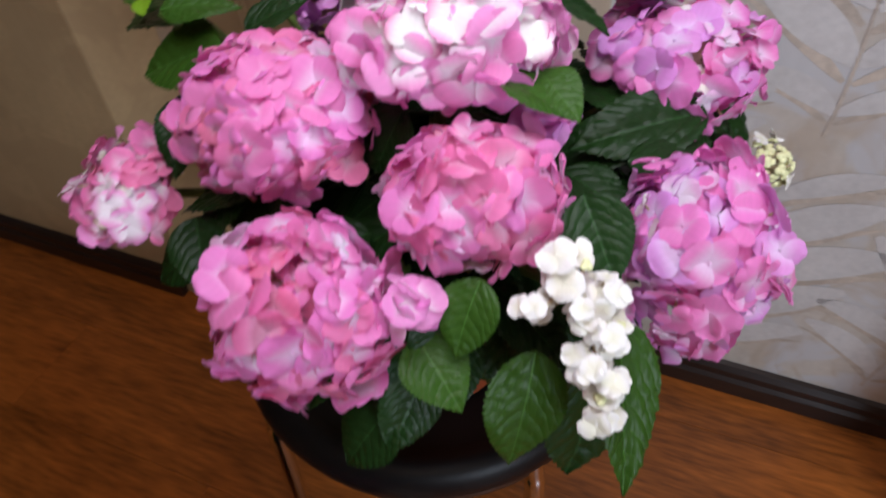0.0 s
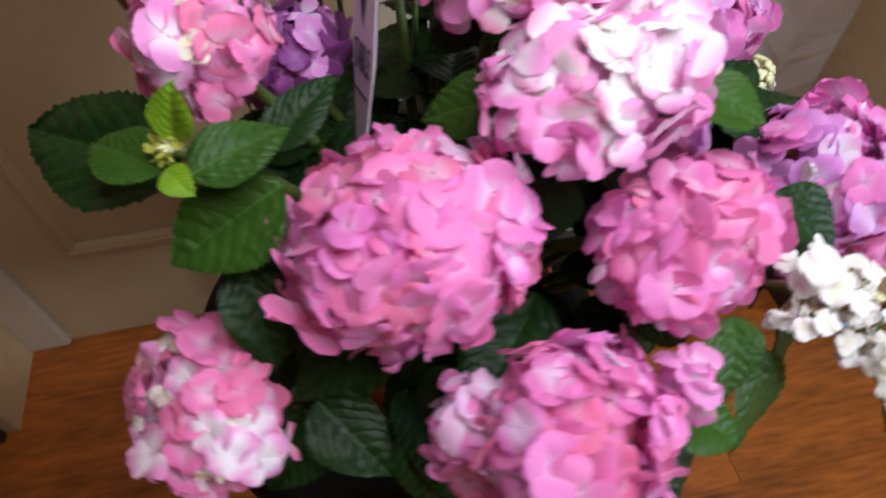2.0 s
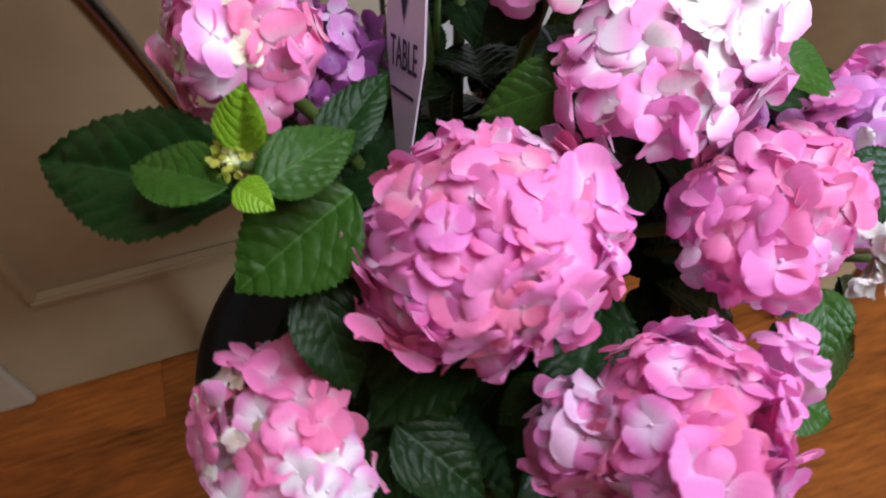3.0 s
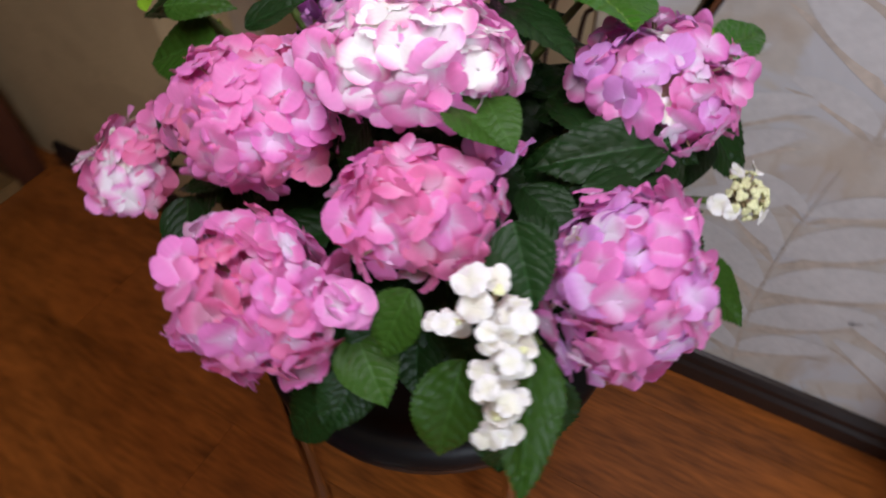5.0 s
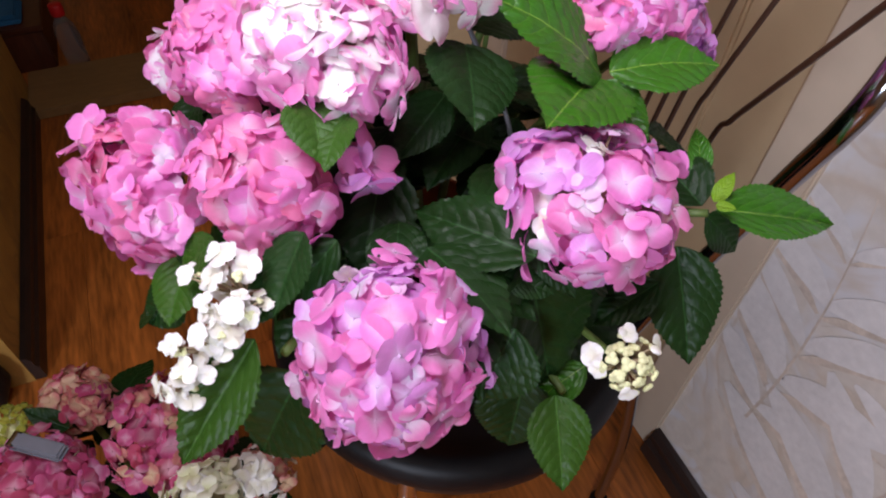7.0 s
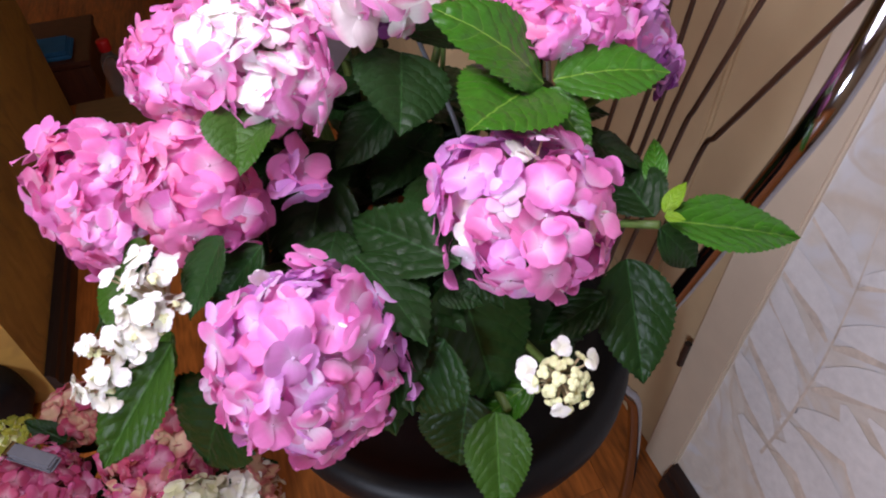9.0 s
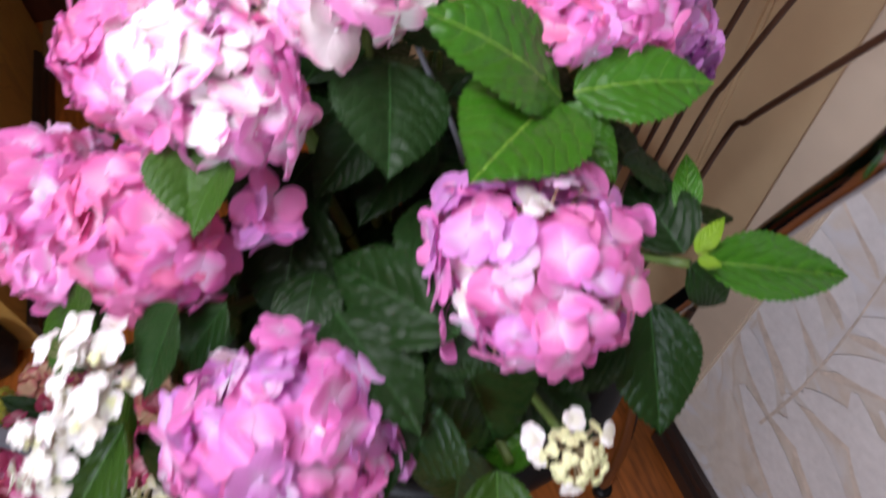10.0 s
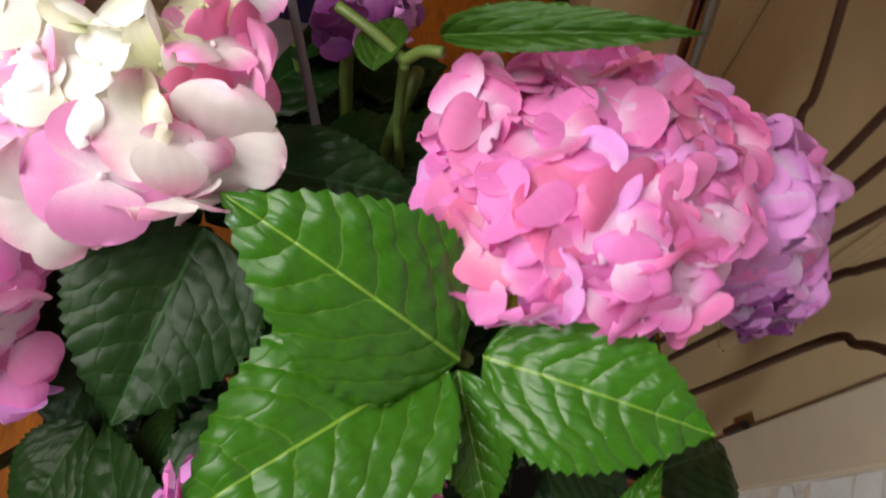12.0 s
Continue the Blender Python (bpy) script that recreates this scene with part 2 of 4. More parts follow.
RED = material("red_plastic", (0.55, 0.010, 0.012), 0.4, vary=0.1, bump=0.02)
CLEAR = material("clear_plastic", (0.75, 0.78, 0.80), 0.08, vary=0.02, bump=0.0)
CLEAR.node_tree.nodes["Principled BSDF"].inputs["Transmission Weight"].default_value = 0.92
VIOLET = material("violet_print", (0.045, 0.035, 0.13), 0.5, vary=0.1, bump=0.0)
BUD = material("lime_flower_bud", (0.80, 0.83, 0.46), 0.6, vary=0.2, scale=60, fine=200, bump=0.2)

LEAF = {
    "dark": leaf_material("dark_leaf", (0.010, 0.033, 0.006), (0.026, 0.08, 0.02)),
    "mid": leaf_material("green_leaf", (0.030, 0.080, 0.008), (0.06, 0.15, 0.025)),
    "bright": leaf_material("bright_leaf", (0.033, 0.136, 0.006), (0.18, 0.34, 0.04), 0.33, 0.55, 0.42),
    "lime": leaf_material("young_leaf", (0.16, 0.30, 0.012), (0.23, 0.37, 0.03)),
}
PINK = petal_material("pink_petal", (0.94, 0.72, 0.92), (0.90, 0.282, 0.650), 0.33)
# pale young florets, and white highlights on the heads put into petal colour
PALE = petal_material("pale_pink_petal", (0.93, 0.88, 0.97), (0.91, 0.60, 0.86), 0.50)
ROSE = petal_material("rose_petal", (0.94, 0.60, 0.77), (0.90, 0.245, 0.510), 0.33)
LILAC = petal_material("lilac_petal", (0.90, 0.72, 0.96), (0.82, 0.365, 0.800), 0.33)
BLUSH = petal_material("blush_petal", (0.95, 0.90, 0.94), (0.90, 0.360, 0.700), 0.56, 0.32)
BLANCH = petal_material("white_eyed_petal", (0.95, 0.94, 0.90), (0.90, 0.340, 0.600), 0.80, 0.25, 0.25)
SNOW = petal_material("white_petal", (0.92, 0.92, 0.76), (0.95, 0.95, 0.91), 0.45, 0.25, 0.18)
CREAM = petal_material("cream_petal", (0.78, 0.80, 0.46), (0.90, 0.89, 0.70), 0.50, 0.25, 0.2)
LIME = petal_material("lime_petal", (0.50, 0.52, 0.06), (0.40, 0.44, 0.05), 0.50)
# deep purple is lilac petal with the shade behind the leaves in its colour
SHADED_PURPLE = petal_material("shaded_purple_petal", (0.46, 0.20, 0.52), (0.30, 0.060, 0.300), 0.30)
CRIMSON = petal_material("crimson_petal", (0.74, 0.36, 0.46), (0.56, 0.075, 0.190), 0.34)
SALMON = petal_material("salmon_petal", (0.78, 0.56, 0.36), (0.64, 0.22, 0.20), 0.55)

# ---- helpers for meshes ----
ROOM = Matrix.Rotation(math.atan2(-0.371, 0.928), 4, "Z")


def mesh_of(name, bm, mat, smooth=False):
    me = bpy.data.meshes.new(name)
    bm.normal_update()
    bm.to_mesh(me)
    bm.free()
    me.materials.append(mat)
    if smooth:
        me.polygons.foreach_set("use_smooth", [True] * len(me.polygons))
    return me


def empty(name, at=None):
    ob = new(name)
    ob.matrix_world = at or Matrix()
    return ob


def child(name, me, parent, m=None, label=""):
    """A mesh object under parent; m is its pose within the parent."""
    ob = new(name, me)
    ob.parent = parent
    if m is not None:
        ob.matrix_basis = m
    return tagged(ob, label)


def part(name, bm, mat, parent, label="", smooth=False, m=None):
    return child(name, mesh_of(name, bm, mat, smooth), parent, m, label)


def box(bm, x0, x1, y0, y1, z0, z1, bevel=0.0):
    got = bmesh.ops.create_cube(bm, size=1)["verts"]
    for v in got:
        v.co = Vector(((x0 + x1) / 2 + v.co.x * (x1 - x0), (y0 + y1) / 2 + v.co.y * (y1 - y0), (z0 + z1) / 2 + v.co.z * (z1 - z0)))
    if bevel:
        edges = list({e for v in got for e in v.link_edges})
        bmesh.ops.bevel(bm, geom=edges, offset=bevel, segments=2, affect="EDGES")
    return bm


def tube(bm, pts, radii, sides=10, closed=False):
    """A round bar along pts; radii is one number or one for each point."""
    pts = [Vector(p) for p in pts]
    n = len(pts)
    radii = [radii] * n if isinstance(radii, (int, float)) else radii
    up = Vector((0.13, 0.31, 0.94)).normalized()
    rings = []
    for i, p in enumerate(pts):
        a, b = pts[(i - 1) % n if closed else max(i - 1, 0)], pts[(i + 1) % n if closed else min(i + 1, n - 1)]
        d = (b - a).normalized()
        s = d.cross(up)
        s = s.normalized() if s.length > 1e-4 else d.orthogonal().normalized()
        q = s.cross(d)
        up = q
        rings.append([bm.verts.new(p + radii[i] * (math.cos(k * 2 * math.pi / sides) * s + math.sin(k * 2 * math.pi / sides) * q)) for k in range(sides)])
    for i in range(n if closed else n - 1):
        r0, r1 = rings[i], rings[(i + 1) % n]
        for k in range(sides):
            bm.faces.new((r0[k], r0[(k + 1) % sides], r1[(k + 1) % sides], r1[k]))
    if not closed:
        bm.faces.new(rings[0][::-1])
        bm.faces.new(rings[-1])
    bmesh.ops.recalc_face_normals(bm, faces=bm.faces)
    return bm


def lathe(bm, profile, sides=48):
    """A turned form round z from (radius, height) pairs."""
    rings = []
    for r, z in profile:
        if r < 1e-5:
            rings.append([bm.verts.new((0, 0, z))])
        else:
            rings.append([bm.verts.new((r * math.cos(k * 2 * math.pi / sides), r * math.sin(k * 2 * math.pi / sides), z)) for k in range(sides)])
    for a, b in zip(rings, rings[1:]):
        for k in range(sides):
            j = (k + 1) % sides
            f = [a[k % len(a)], a[j % len(a)], b[j % len(b)], b[k % len(b)]]
            f = list(dict.fromkeys(f))
            if len(f) > 2:
                bm.faces.new(f)
    bmesh.ops.recalc_face_normals(bm, faces=bm.faces)
    return bm


def smooth_path(pts, steps=6):
    """Points along a rounded curve through pts."""
    pts = [Vector(p) for p in pts]
    out = []
    for i in range(len(pts) - 1):
        p0, p1, p2, p3 = pts[max(i - 1, 0)], pts[i], pts[i + 1], pts[min(i + 2, len(pts) - 1)]
        for k in range(steps):
            t = k / steps
            out.append(0.5 * (2 * p1 + (p2 - p0) * t + (2 * p0 - 5 * p1 + 4 * p2 - p3) * t * t + (3 * p1 - p0 - 3 * p2 + p3) * t ** 3))
    return out + [pts[-1]]


def structure(name, bm, mat, label, category):
    ob = new(name, mesh_of(name, bm, mat))
    ob.matrix_world = ROOM
    return tagged(ob, label, category, kind="structure")


# ---- the room ----
WALL_N, HIGH = 0.772, 2.5
structure("wall_back", box(bmesh.new(), -0.092, 0.67, WALL_N, WALL_N + 0.12, 0, HIGH), WHITE_PAPER, "white floral embossed wallpaper on the wall behind the chair", "wall")
structure("wall_over_door", box(bmesh.new(), -0.82, -0.092, WALL_N + 0.001, WALL_N + 0.12, 2.08, HIGH), BEIGE_PAPER, "beige wallpapered wall above the door", "wall")
structure("wall_beside_door", box(bmesh.new(), -1.55, -0.82, 0.62, WALL_N + 0.12, 0, HIGH), BEIGE_PAPER, "beige floral wallpapered wall beside the door", "wall")
structure("wall_right", box(bmesh.new(), 0.55, 0.67, 0.50, WALL_N, 0, HIGH), BEIGE_PAPER, "short beige wallpapered return wall", "wall")
# the next three walls are out of view, added to close the room
structure("wall_right_far", box(bmesh.new(), 2.2, 2.32, -2.3, 0.9, 0, HIGH), BEIGE_PAPER, "unseen beige wall added to close the room", "wall")
structure("wall_right_back", box(bmesh.new(), 0.67, 2.2, 0.78, 0.9, 0, HIGH), BEIGE_PAPER, "unseen beige wall added to close the room", "wall")
structure("wall_behind", box(bmesh.new(), -2.7, 2.32, -2.42, -2.3, 0, HIGH), BEIGE_PAPER, "unseen beige wall added to close the room", "wall")
structure("wall_left_head", box(bmesh.new(), -1.55, -1.43, -0.2, 0.62, 2.05, HIGH), BEIGE_PAPER, "beige wall above the doorway", "wall")
structure("wall_left_near", box(bmesh.new(), -1.55, -0.62, -0.32, -0.2, 0, HIGH), GOLD_PAPER, "ochre wallpapered partition wall", "wall")
structure("wall_left_far", box(bmesh.new(), -2.7, -2.58, -2.3, 1.0, 0, HIGH), GOLD_PAPER, "dim ochre wall of the next room", "wall")
structure("wall_next_room", box(bmesh.new(), -2.7, -1.55, 0.75, 0.9, 0, HIGH), GOLD_PAPER, "dim ochre wall of the next room", "wall")
# out of view, added to close the room from above
structure("ceiling", box(bmesh.new(), -2.7, 2.32, -2.42, 0.9, HIGH, HIGH + 0.1), PLASTER, "unseen off-white plaster ceiling added to close the room", "ceiling")


def skirting(name, a, b):
    """A moulded skirting board from a to b in the room's plan, on the left of that line."""
    a, b = Vector((*a, 0)), Vector((*b, 0))
    d = (b - a).normalized()
    s = Vector((-d.y, d.x, 0))
    prof = [(0, 0.001), (0.018, 0.001), (0.018, 0.034), (0.013, 0.042), (0.013, 0.056), (0.007, 0.066), (0, 0.07)]
    bm = bmesh.new()
    rings = [[bm.verts.new(p + s * o + Vector((0, 0, h))) for o, h in prof] for p in (a, b)]
    for k in range(len(prof)):
        j = (k + 1) % len(prof)
        bm.faces.new((rings[0][k], rings[0][j], rings[1][j], rings[1][k]))
    bm.faces.new(rings[0])
    bm.faces.new(rings[1][::-1])
    bmesh.ops.recalc_face_normals(bm, faces=bm.faces)
    return structure(name, bm, DARK_WOOD, "dark brown moulded skirting board along the wall", "skirting")


skirting("baseboard_back", (0.532, WALL_N - 0.001), (-0.092, WALL_N - 0.001))
skirting("baseboard_right", (0.549, 0.50), (0.549, WALL_N - 0.001))
skirting("baseboard_beside_door", (-0.84, 0.619), (-1.41, 0.619))
skirting("baseboard_near", (-1.43, -0.199), (-0.62, -0.199))

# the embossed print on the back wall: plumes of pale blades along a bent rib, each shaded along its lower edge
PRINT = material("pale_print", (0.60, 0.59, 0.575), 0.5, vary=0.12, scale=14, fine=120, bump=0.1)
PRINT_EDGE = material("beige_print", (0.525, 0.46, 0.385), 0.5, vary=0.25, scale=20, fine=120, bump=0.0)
back_wall = bpy.data.objects["wall_back"]


def stroke(bm, pts, widths, lift):
    """A flat tapered stroke along pts in the plane of the wall."""
    rows = []
    for k, p in enumerate(pts):
        d = (pts[min(k + 1, len(pts) - 1)] - pts[max(k - 1, 0)]).normalized()
        side = Vector((-d.y, d.x)) * widths[k]
        rows.append([bm.verts.new((min(max(q.x, -0.09), 0.546), WALL_N - lift, max(q.y, 0.072))) for q in (p - side, p + side)])
    for p, q in zip(rows, rows[1:]):
        bm.faces.new((p[0], p[1], q[1], q[0]))


def plume(u, z, lean, reach, bend, seed):
    """One plume on the wall from its foot (u, z); lean is its angle from the upright."""
    rnd = random.Random(seed)
    pale, shade = bmesh.new(), bmesh.new()
    rib, at, a = [], Vector((u, z)), lean
    for k in range(12):
        rib.append(at.copy())
        at += Vector((math.sin(a), math.cos(a))) * reach / 11
        a += bend / 11
    stroke(shade, rib, [0.0022 * (1 - 0.07 * k) for k in range(12)], 0.0012)
    for k in range(1, 11, 2):
        along = (rib[k + 1] - rib[k - 1]).normalized() if k < 11 else (rib[k] - rib[k - 1]).normalized()
        for hand in (-1, 1):
            size = reach * rnd.uniform(0.38, 0.60) * math.sin(math.pi * (0.16 + 0.78 * k / 11))
            turn, curl = hand * rnd.uniform(0.75, 1.05), hand * rnd.uniform(0.1, 0.7)
            way = math.atan2(along.x, along.y) + turn
            pts, p = [], rib[k].copy()
            for i in range(9):
                pts.append(p.copy())
                p = p + Vector((math.sin(way), math.cos(way))) * size / 8
                way += curl / 8
            wide = size * rnd.uniform(0.11, 0.18)
            taper = [wide * math.sin(math.pi * (0.06 + 0.90 * i / 8)) ** 0.8 for i in range(9)]
            stroke(pale, pts, taper, 0.0009 + 0.00002 * k)
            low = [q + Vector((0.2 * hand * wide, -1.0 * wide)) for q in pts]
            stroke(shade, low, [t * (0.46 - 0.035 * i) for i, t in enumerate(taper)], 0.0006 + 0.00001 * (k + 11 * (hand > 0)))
    part("print_blade", pale, PRINT, back_wall)
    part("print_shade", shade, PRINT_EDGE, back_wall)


for k, (u, z, lean, reach, bend) in enumerate(((0.172, 0.075, -0.14, 0.44, 0.30), (0.185, 0.54, 0.0, 0.36, -0.3), (0.40, 0.10, 0.1, 0.40, 0.3), (0.40, 0.55, -0.15, 0.38, 0.3), (0.0, 0.28, 0.05, 0.38, -0.3), (-0.02, 0.74, 0.1, 0.4, 0.3), (0.25, 0.95, 0.0, 0.4, -0.3))):
    plume(u, z, lean, reach, bend, 60 + k)

# the door, with its frame, two sunk panels and a hinge
door = tagged(empty("door_1", ROOM), "cream painted panelled interior door, closed", "door", kind="structure")
bm = bmesh.new()
for x0, x1, z0, z1 in ((-0.75, -0.652, 0.006, 2.0), (-0.258, -0.160, 0.006, 2.0), (-0.652, -0.258, 0.006, 0.235), (-0.652, -0.258, 0.93, 1.06), (-0.652, -0.258, 1.87, 2.0)):
    box(bm, x0, x1, WALL_N + 0.004, WALL_N + 0.044, z0, z1)
part("door_frame_rails", bm, DOOR_PAINT, door)
for z0, z1 in ((0.235, 0.93), (1.06, 1.87)):
    bm = bmesh.new()
    box(bm, -0.652, -0.258, WALL_N + 0.018, WALL_N + 0.034, z0, z1)
    part("panel", bm, DOOR_PAINT, door)
    bm = bmesh.new()
    for x0, x1, a, b in ((-0.652, -0.258, z0, z0 + 0.016), (-0.652, -0.258, z1 - 0.016, z1), (-0.652, -0.636, z0 + 0.016, z1 - 0.016), (-0.274, -0.258, z0 + 0.016, z1 - 0.016)):
        box(bm, x0, x1, WALL_N - 0.003, WALL_N + 0.018, a, b, 0.004)
    part("moulding", bm, DOOR_PAINT, door)
bm = bmesh.new()
for x0, x1, z0, z1 in ((-0.82, -0.754, 0.001, 2.08), (-0.156, -0.092, 0.001, 2.08), (-0.754, -0.156, 2.01, 2.08)):
    box(bm, x0, x1, WALL_N - 0.006, WALL_N + 0.05, z0, z1, 0.003)
part("casing", bm, CASING_PAINT, door)
for z in (0.26, 1.74):
    bm = bmesh.new()
    tube(bm, [(-0.158, WALL_N - 0.008, z), (-0.158, WALL_N - 0.008, z + 0.05)], 0.005)
    part("hinge", bm, DARK_WOOD, door, "dark metal hinge")
bm = box(bmesh.new(), -0.75, -0.16, WALL_N + 0.05, WALL_N + 0.06, 0, 2.0)
part("backing", bm, DOOR_PAINT, door)

# the doorway on the left: brown post, pale threshold, dim room behind
post = box(bmesh.new(), -1.52, -1.43, 0.50, 0.575, 0.0, 2.05, 0.004)
structure("doorway_post", post, BROWN_WOOD, "red-brown wooden door post of the open doorway", "door post")
structure("threshold", box(bmesh.new(), -1.62, -1.425, -0.2, 0.50, 0.0, 0.028, 0.003), PALE_WOOD, "pale wooden threshold of the open doorway", "threshold")

# ---- the chair ----
SEAT_X, SEAT_Y, SEAT_Z = -0.02, 0.458, 0.478
chair = tagged(empty("cafe_chair", Matrix.Translation((SEAT_X, SEAT_Y, 0)) @ ROOM), "black metal cafe chair with round vinyl seat and curved rod back", "chair")
bm = lathe(bmesh.new(), [(0, 0.478), (0.10, 0.477), (0.165, 0.473), (0.172, 0.474), (0.180, 0.480), (0.190, 0.480), (0.199, 0.474), (0.2045, 0.463), (0.2045, 0.448), (0.200, 0.438), (0.190, 0.434), (0, 0.434)], 72)
part("seat", bm, VINYL, chair, "round black vinyl seat with a padded rim", True)
bm = bmesh.new()
tube(bm, [(0.188 * math.cos(a), 0.188 * math.sin(a), 0.424) for a in [k * math.pi / 24 for k in range(48)]], 0.010, 8, True)
part("seat_ring", bm, BLACK_METAL, chair, "", True)


def back_point(deg, z):
    r = 0.2 + 0.15 * (z - 0.478)
    return (r * math.sin(radians(deg)), r * math.cos(radians(deg)), z)


right = [back_point(a, z) for a, z in ((31, 0.43), (34, 0.52), (38.5, 0.60), (43, 0.69), (47.5, 0.77), (51, 0.82))]
top = [back_point(a, z) for a, z in ((51.5, 0.853), (48, 0.889), (41, 0.917), (28, 0.942), (10, 0.956))]
half_hoop = right + top
hoop = half_hoop + [(-0.94 * x, y, z) for x, y, z in half_hoop[::-1]]
bm = tube(bmesh.new(), smooth_path(hoop), 0.0085, 14)
part("back_hoop", bm, DARK_CHROME, chair, "dark chromed tubular back hoop", True)
for low, bend, high, end in ((15.5, 14, 41, 0.917), (5, 5, 15, 0.953), (-0.5, -0.5, 2, 0.957), (-5.5, -5, -9, 0.956), (-10, -9.5, -17, 0.951), (-19, -18, -42, 0.910)):
    pts = [back_point(low, 0.43), back_point(low, 0.56), back_point(bend, 0.69), back_point(bend + (high - bend) * 0.08, 0.715), back_point(bend + (high - bend) * 0.2, 0.745), back_point(high, end)]
    bm = tube(bmesh.new(), smooth_path(pts, 5), 0.0027, 8)
    part("back_rod", bm, BLACK_METAL, chair, "", True)
for a, finish in ((-37, CHROME), (56, DARK_CHROME), (122, DARK_CHROME), (-126, CHROME)):
    c, d = math.cos(radians(a)), math.sin(radians(a))
    out = 0.045 if d > 0 else 0.0
    pts = [(r * c, r * d, z) for r, z in ((0.190, 0.44), (0.194 + out * 0.3, 0.415), (0.199 + out * 0.6, 0.38), (0.206 + out, 0.2), (0.215 + out, 0.008))]
    leg = part("leg", tube(bmesh.new(), smooth_path(pts), 0.0105 if finish is CHROME else 0.008, 12), finish, chair, "chrome tubular leg" if finish is CHROME else "", True)
    part("foot_cap", lathe(bmesh.new(), [(0, 0.0), (0.014, 0.0), (0.0145, 0.016), (0.012, 0.022), (0, 0.022)], 16), VINYL, leg, "black rubber foot", True, Matrix.Translation(((0.216 + out) * c, (0.216 + out) * d, 0.0)))

# ---- leaves and florets ----


def leaf_mesh(name, mat, fold, droop, twist, seed):
    """A toothed oval leaf of length 1 along y and width 1, quilted between its side veins."""
    rnd = random.Random(seed)
    rows, half = 61, 9
    bm = bmesh.new()
    uv = bm.loops.layers.uv.new("UVMap")
    phase = rnd.uniform(0, 6)
    grid, where = [], {}
    for i in range(rows):
        y = i / (rows - 1)
        w = 0.5 * math.sin(math.pi * min(1, y ** 0.80)) ** 0.80 * (1.06 - 0.25 * y)
        if y > 0.8:
            w *= 1 - 0.35 * ((y - 0.8) / 0.2) ** 1.5
        w = max(w, 0.004)
        tooth = 0.028 * ((i % 3) / 2 - 0.4) if 3 < i < rows - 2 else 0
        line = []
        for k in range(-half, half + 1):
            s = k / half
            a = abs(s)
            x = s * (w + (tooth if a == 1 else 0))
            a_x = abs(x)
            q = (y - 0.50 * a_x - 0.95 * x * x + 0.05 * noise.noise((x * 4 + seed, y * 4, phase))) * 7
            swell = 0.017 * (1 - abs(2 * (q % 1) - 1) ** 2.2) * min(1, a * 2.5) * min(1, (1 - y) * 6) * (0.75 + 0.5 * noise.noise((x * 9 + seed, y * 9, phase)))
            swell += 0.011 * noise.noise((x * 14, y * 17 + seed, phase)) + 0.003 * noise.noise((x * 30, y * 34 + seed, phase))
            z = swell + fold * abs(x) - droop * (y - 0.15) ** 2 - 0.35 * fold * x * x * 4 + 0.02 * math.sin(7 * y + phase + 3 * s) * a + twist * x * y
            v = bm.verts.new((x, y, z))
            where[v] = (0.5 + x, y)
            line.append(v)
        grid.append(line)
    for a, b in zip(grid, grid[1:]):
        for k in range(2 * half):
            f = bm.faces.new((a[k], a[k + 1], b[k + 1], b[k]))
            for l in f.loops:
                l[uv].uv = where[l.vert]
    return mesh_of(name, bm, mat, True)


LEAVES = {tone: [leaf_mesh("leaf", LEAF[tone], f, d, w, 10 + k) for k, (f, d, w) in enumerate(((0.22, 0.16, 0.10), (0.12, 0.28, -0.15), (0.30, 0.10, 0.05), (0.05, 0.35, 0.2)))] for tone in LEAF}


def floret_mesh(name, mat, petals, seed, cup=0.25):
    """A flat flower of rounded, overlapping petals, 1 across, facing +z, with a bead in the middle."""
    rnd = random.Random(seed)
    bm = bmesh.new()
    uv = bm.loops.layers.uv.new("UVMap")
    where = {}
    for p in range(petals):
        turn = 2 * math.pi * p / petals + rnd.uniform(-0.14, 0.14)
        size, wide = rnd.uniform(0.86, 1.10) * 0.5, rnd.uniform(0.96, 1.20)
        lift, curl = cup * rnd.uniform(-0.8, 2.2), rnd.uniform(-0.45, 0.12)
        roll, fold = rnd.uniform(-0.40, 0.40), rnd.uniform(-0.30, 0.12)
        lay = 0.014 * (p % 2)
        rings = []
        for i, r in enumerate((0.0, 0.10, 0.24, 0.42, 0.60, 0.77, 0.89, 0.97, 1.0)):
            w = wide * size * (0.03 + 0.56 * math.sqrt(max(0.0, 1 - ((r - 0.535) / 0.468) ** 2)))
            line = []
            for k in range(5):
                s = (k - 2) / 2
                yy = size * (0.03 + 0.97 * r)
                xx = s * w
                zz = lay + lift * size * r + curl * size * r ** 3 + fold * size * s * s * r + roll * xx * r + 0.055 * size * r * math.sin(4 * s + 5 * r + 2 * p)
                c, d = math.cos(turn), math.sin(turn)
                v = bm.verts.new((xx * c - yy * d, xx * d + yy * c, zz))
                where[v] = (r, 0.5 + 0.5 * s)
                line.append(v)
            rings.append(line)
        for a, b in zip(rings, rings[1:]):
            for k in range(4):
                f = bm.faces.new((a[k], a[k + 1], b[k + 1], b[k]))
                for l in f.loops:
                    l[uv].uv = where[l.vert]
    bead = bmesh.ops.create_icosphere(bm, subdivisions=1, radius=0.035)["verts"]
    for v in bead:
        v.co.z += 0.035
    return mesh_of(name, bm, mat, True)


MESHES = {}


def florets(mat, cup=0.25):
    key = (mat.name, cup)
    if key not in MESHES:
        MESHES[key] = [floret_mesh("floret", mat, 4 if k < 4 else 3, 40 + k, cup) for k in range(5)]
    return MESHES[key]


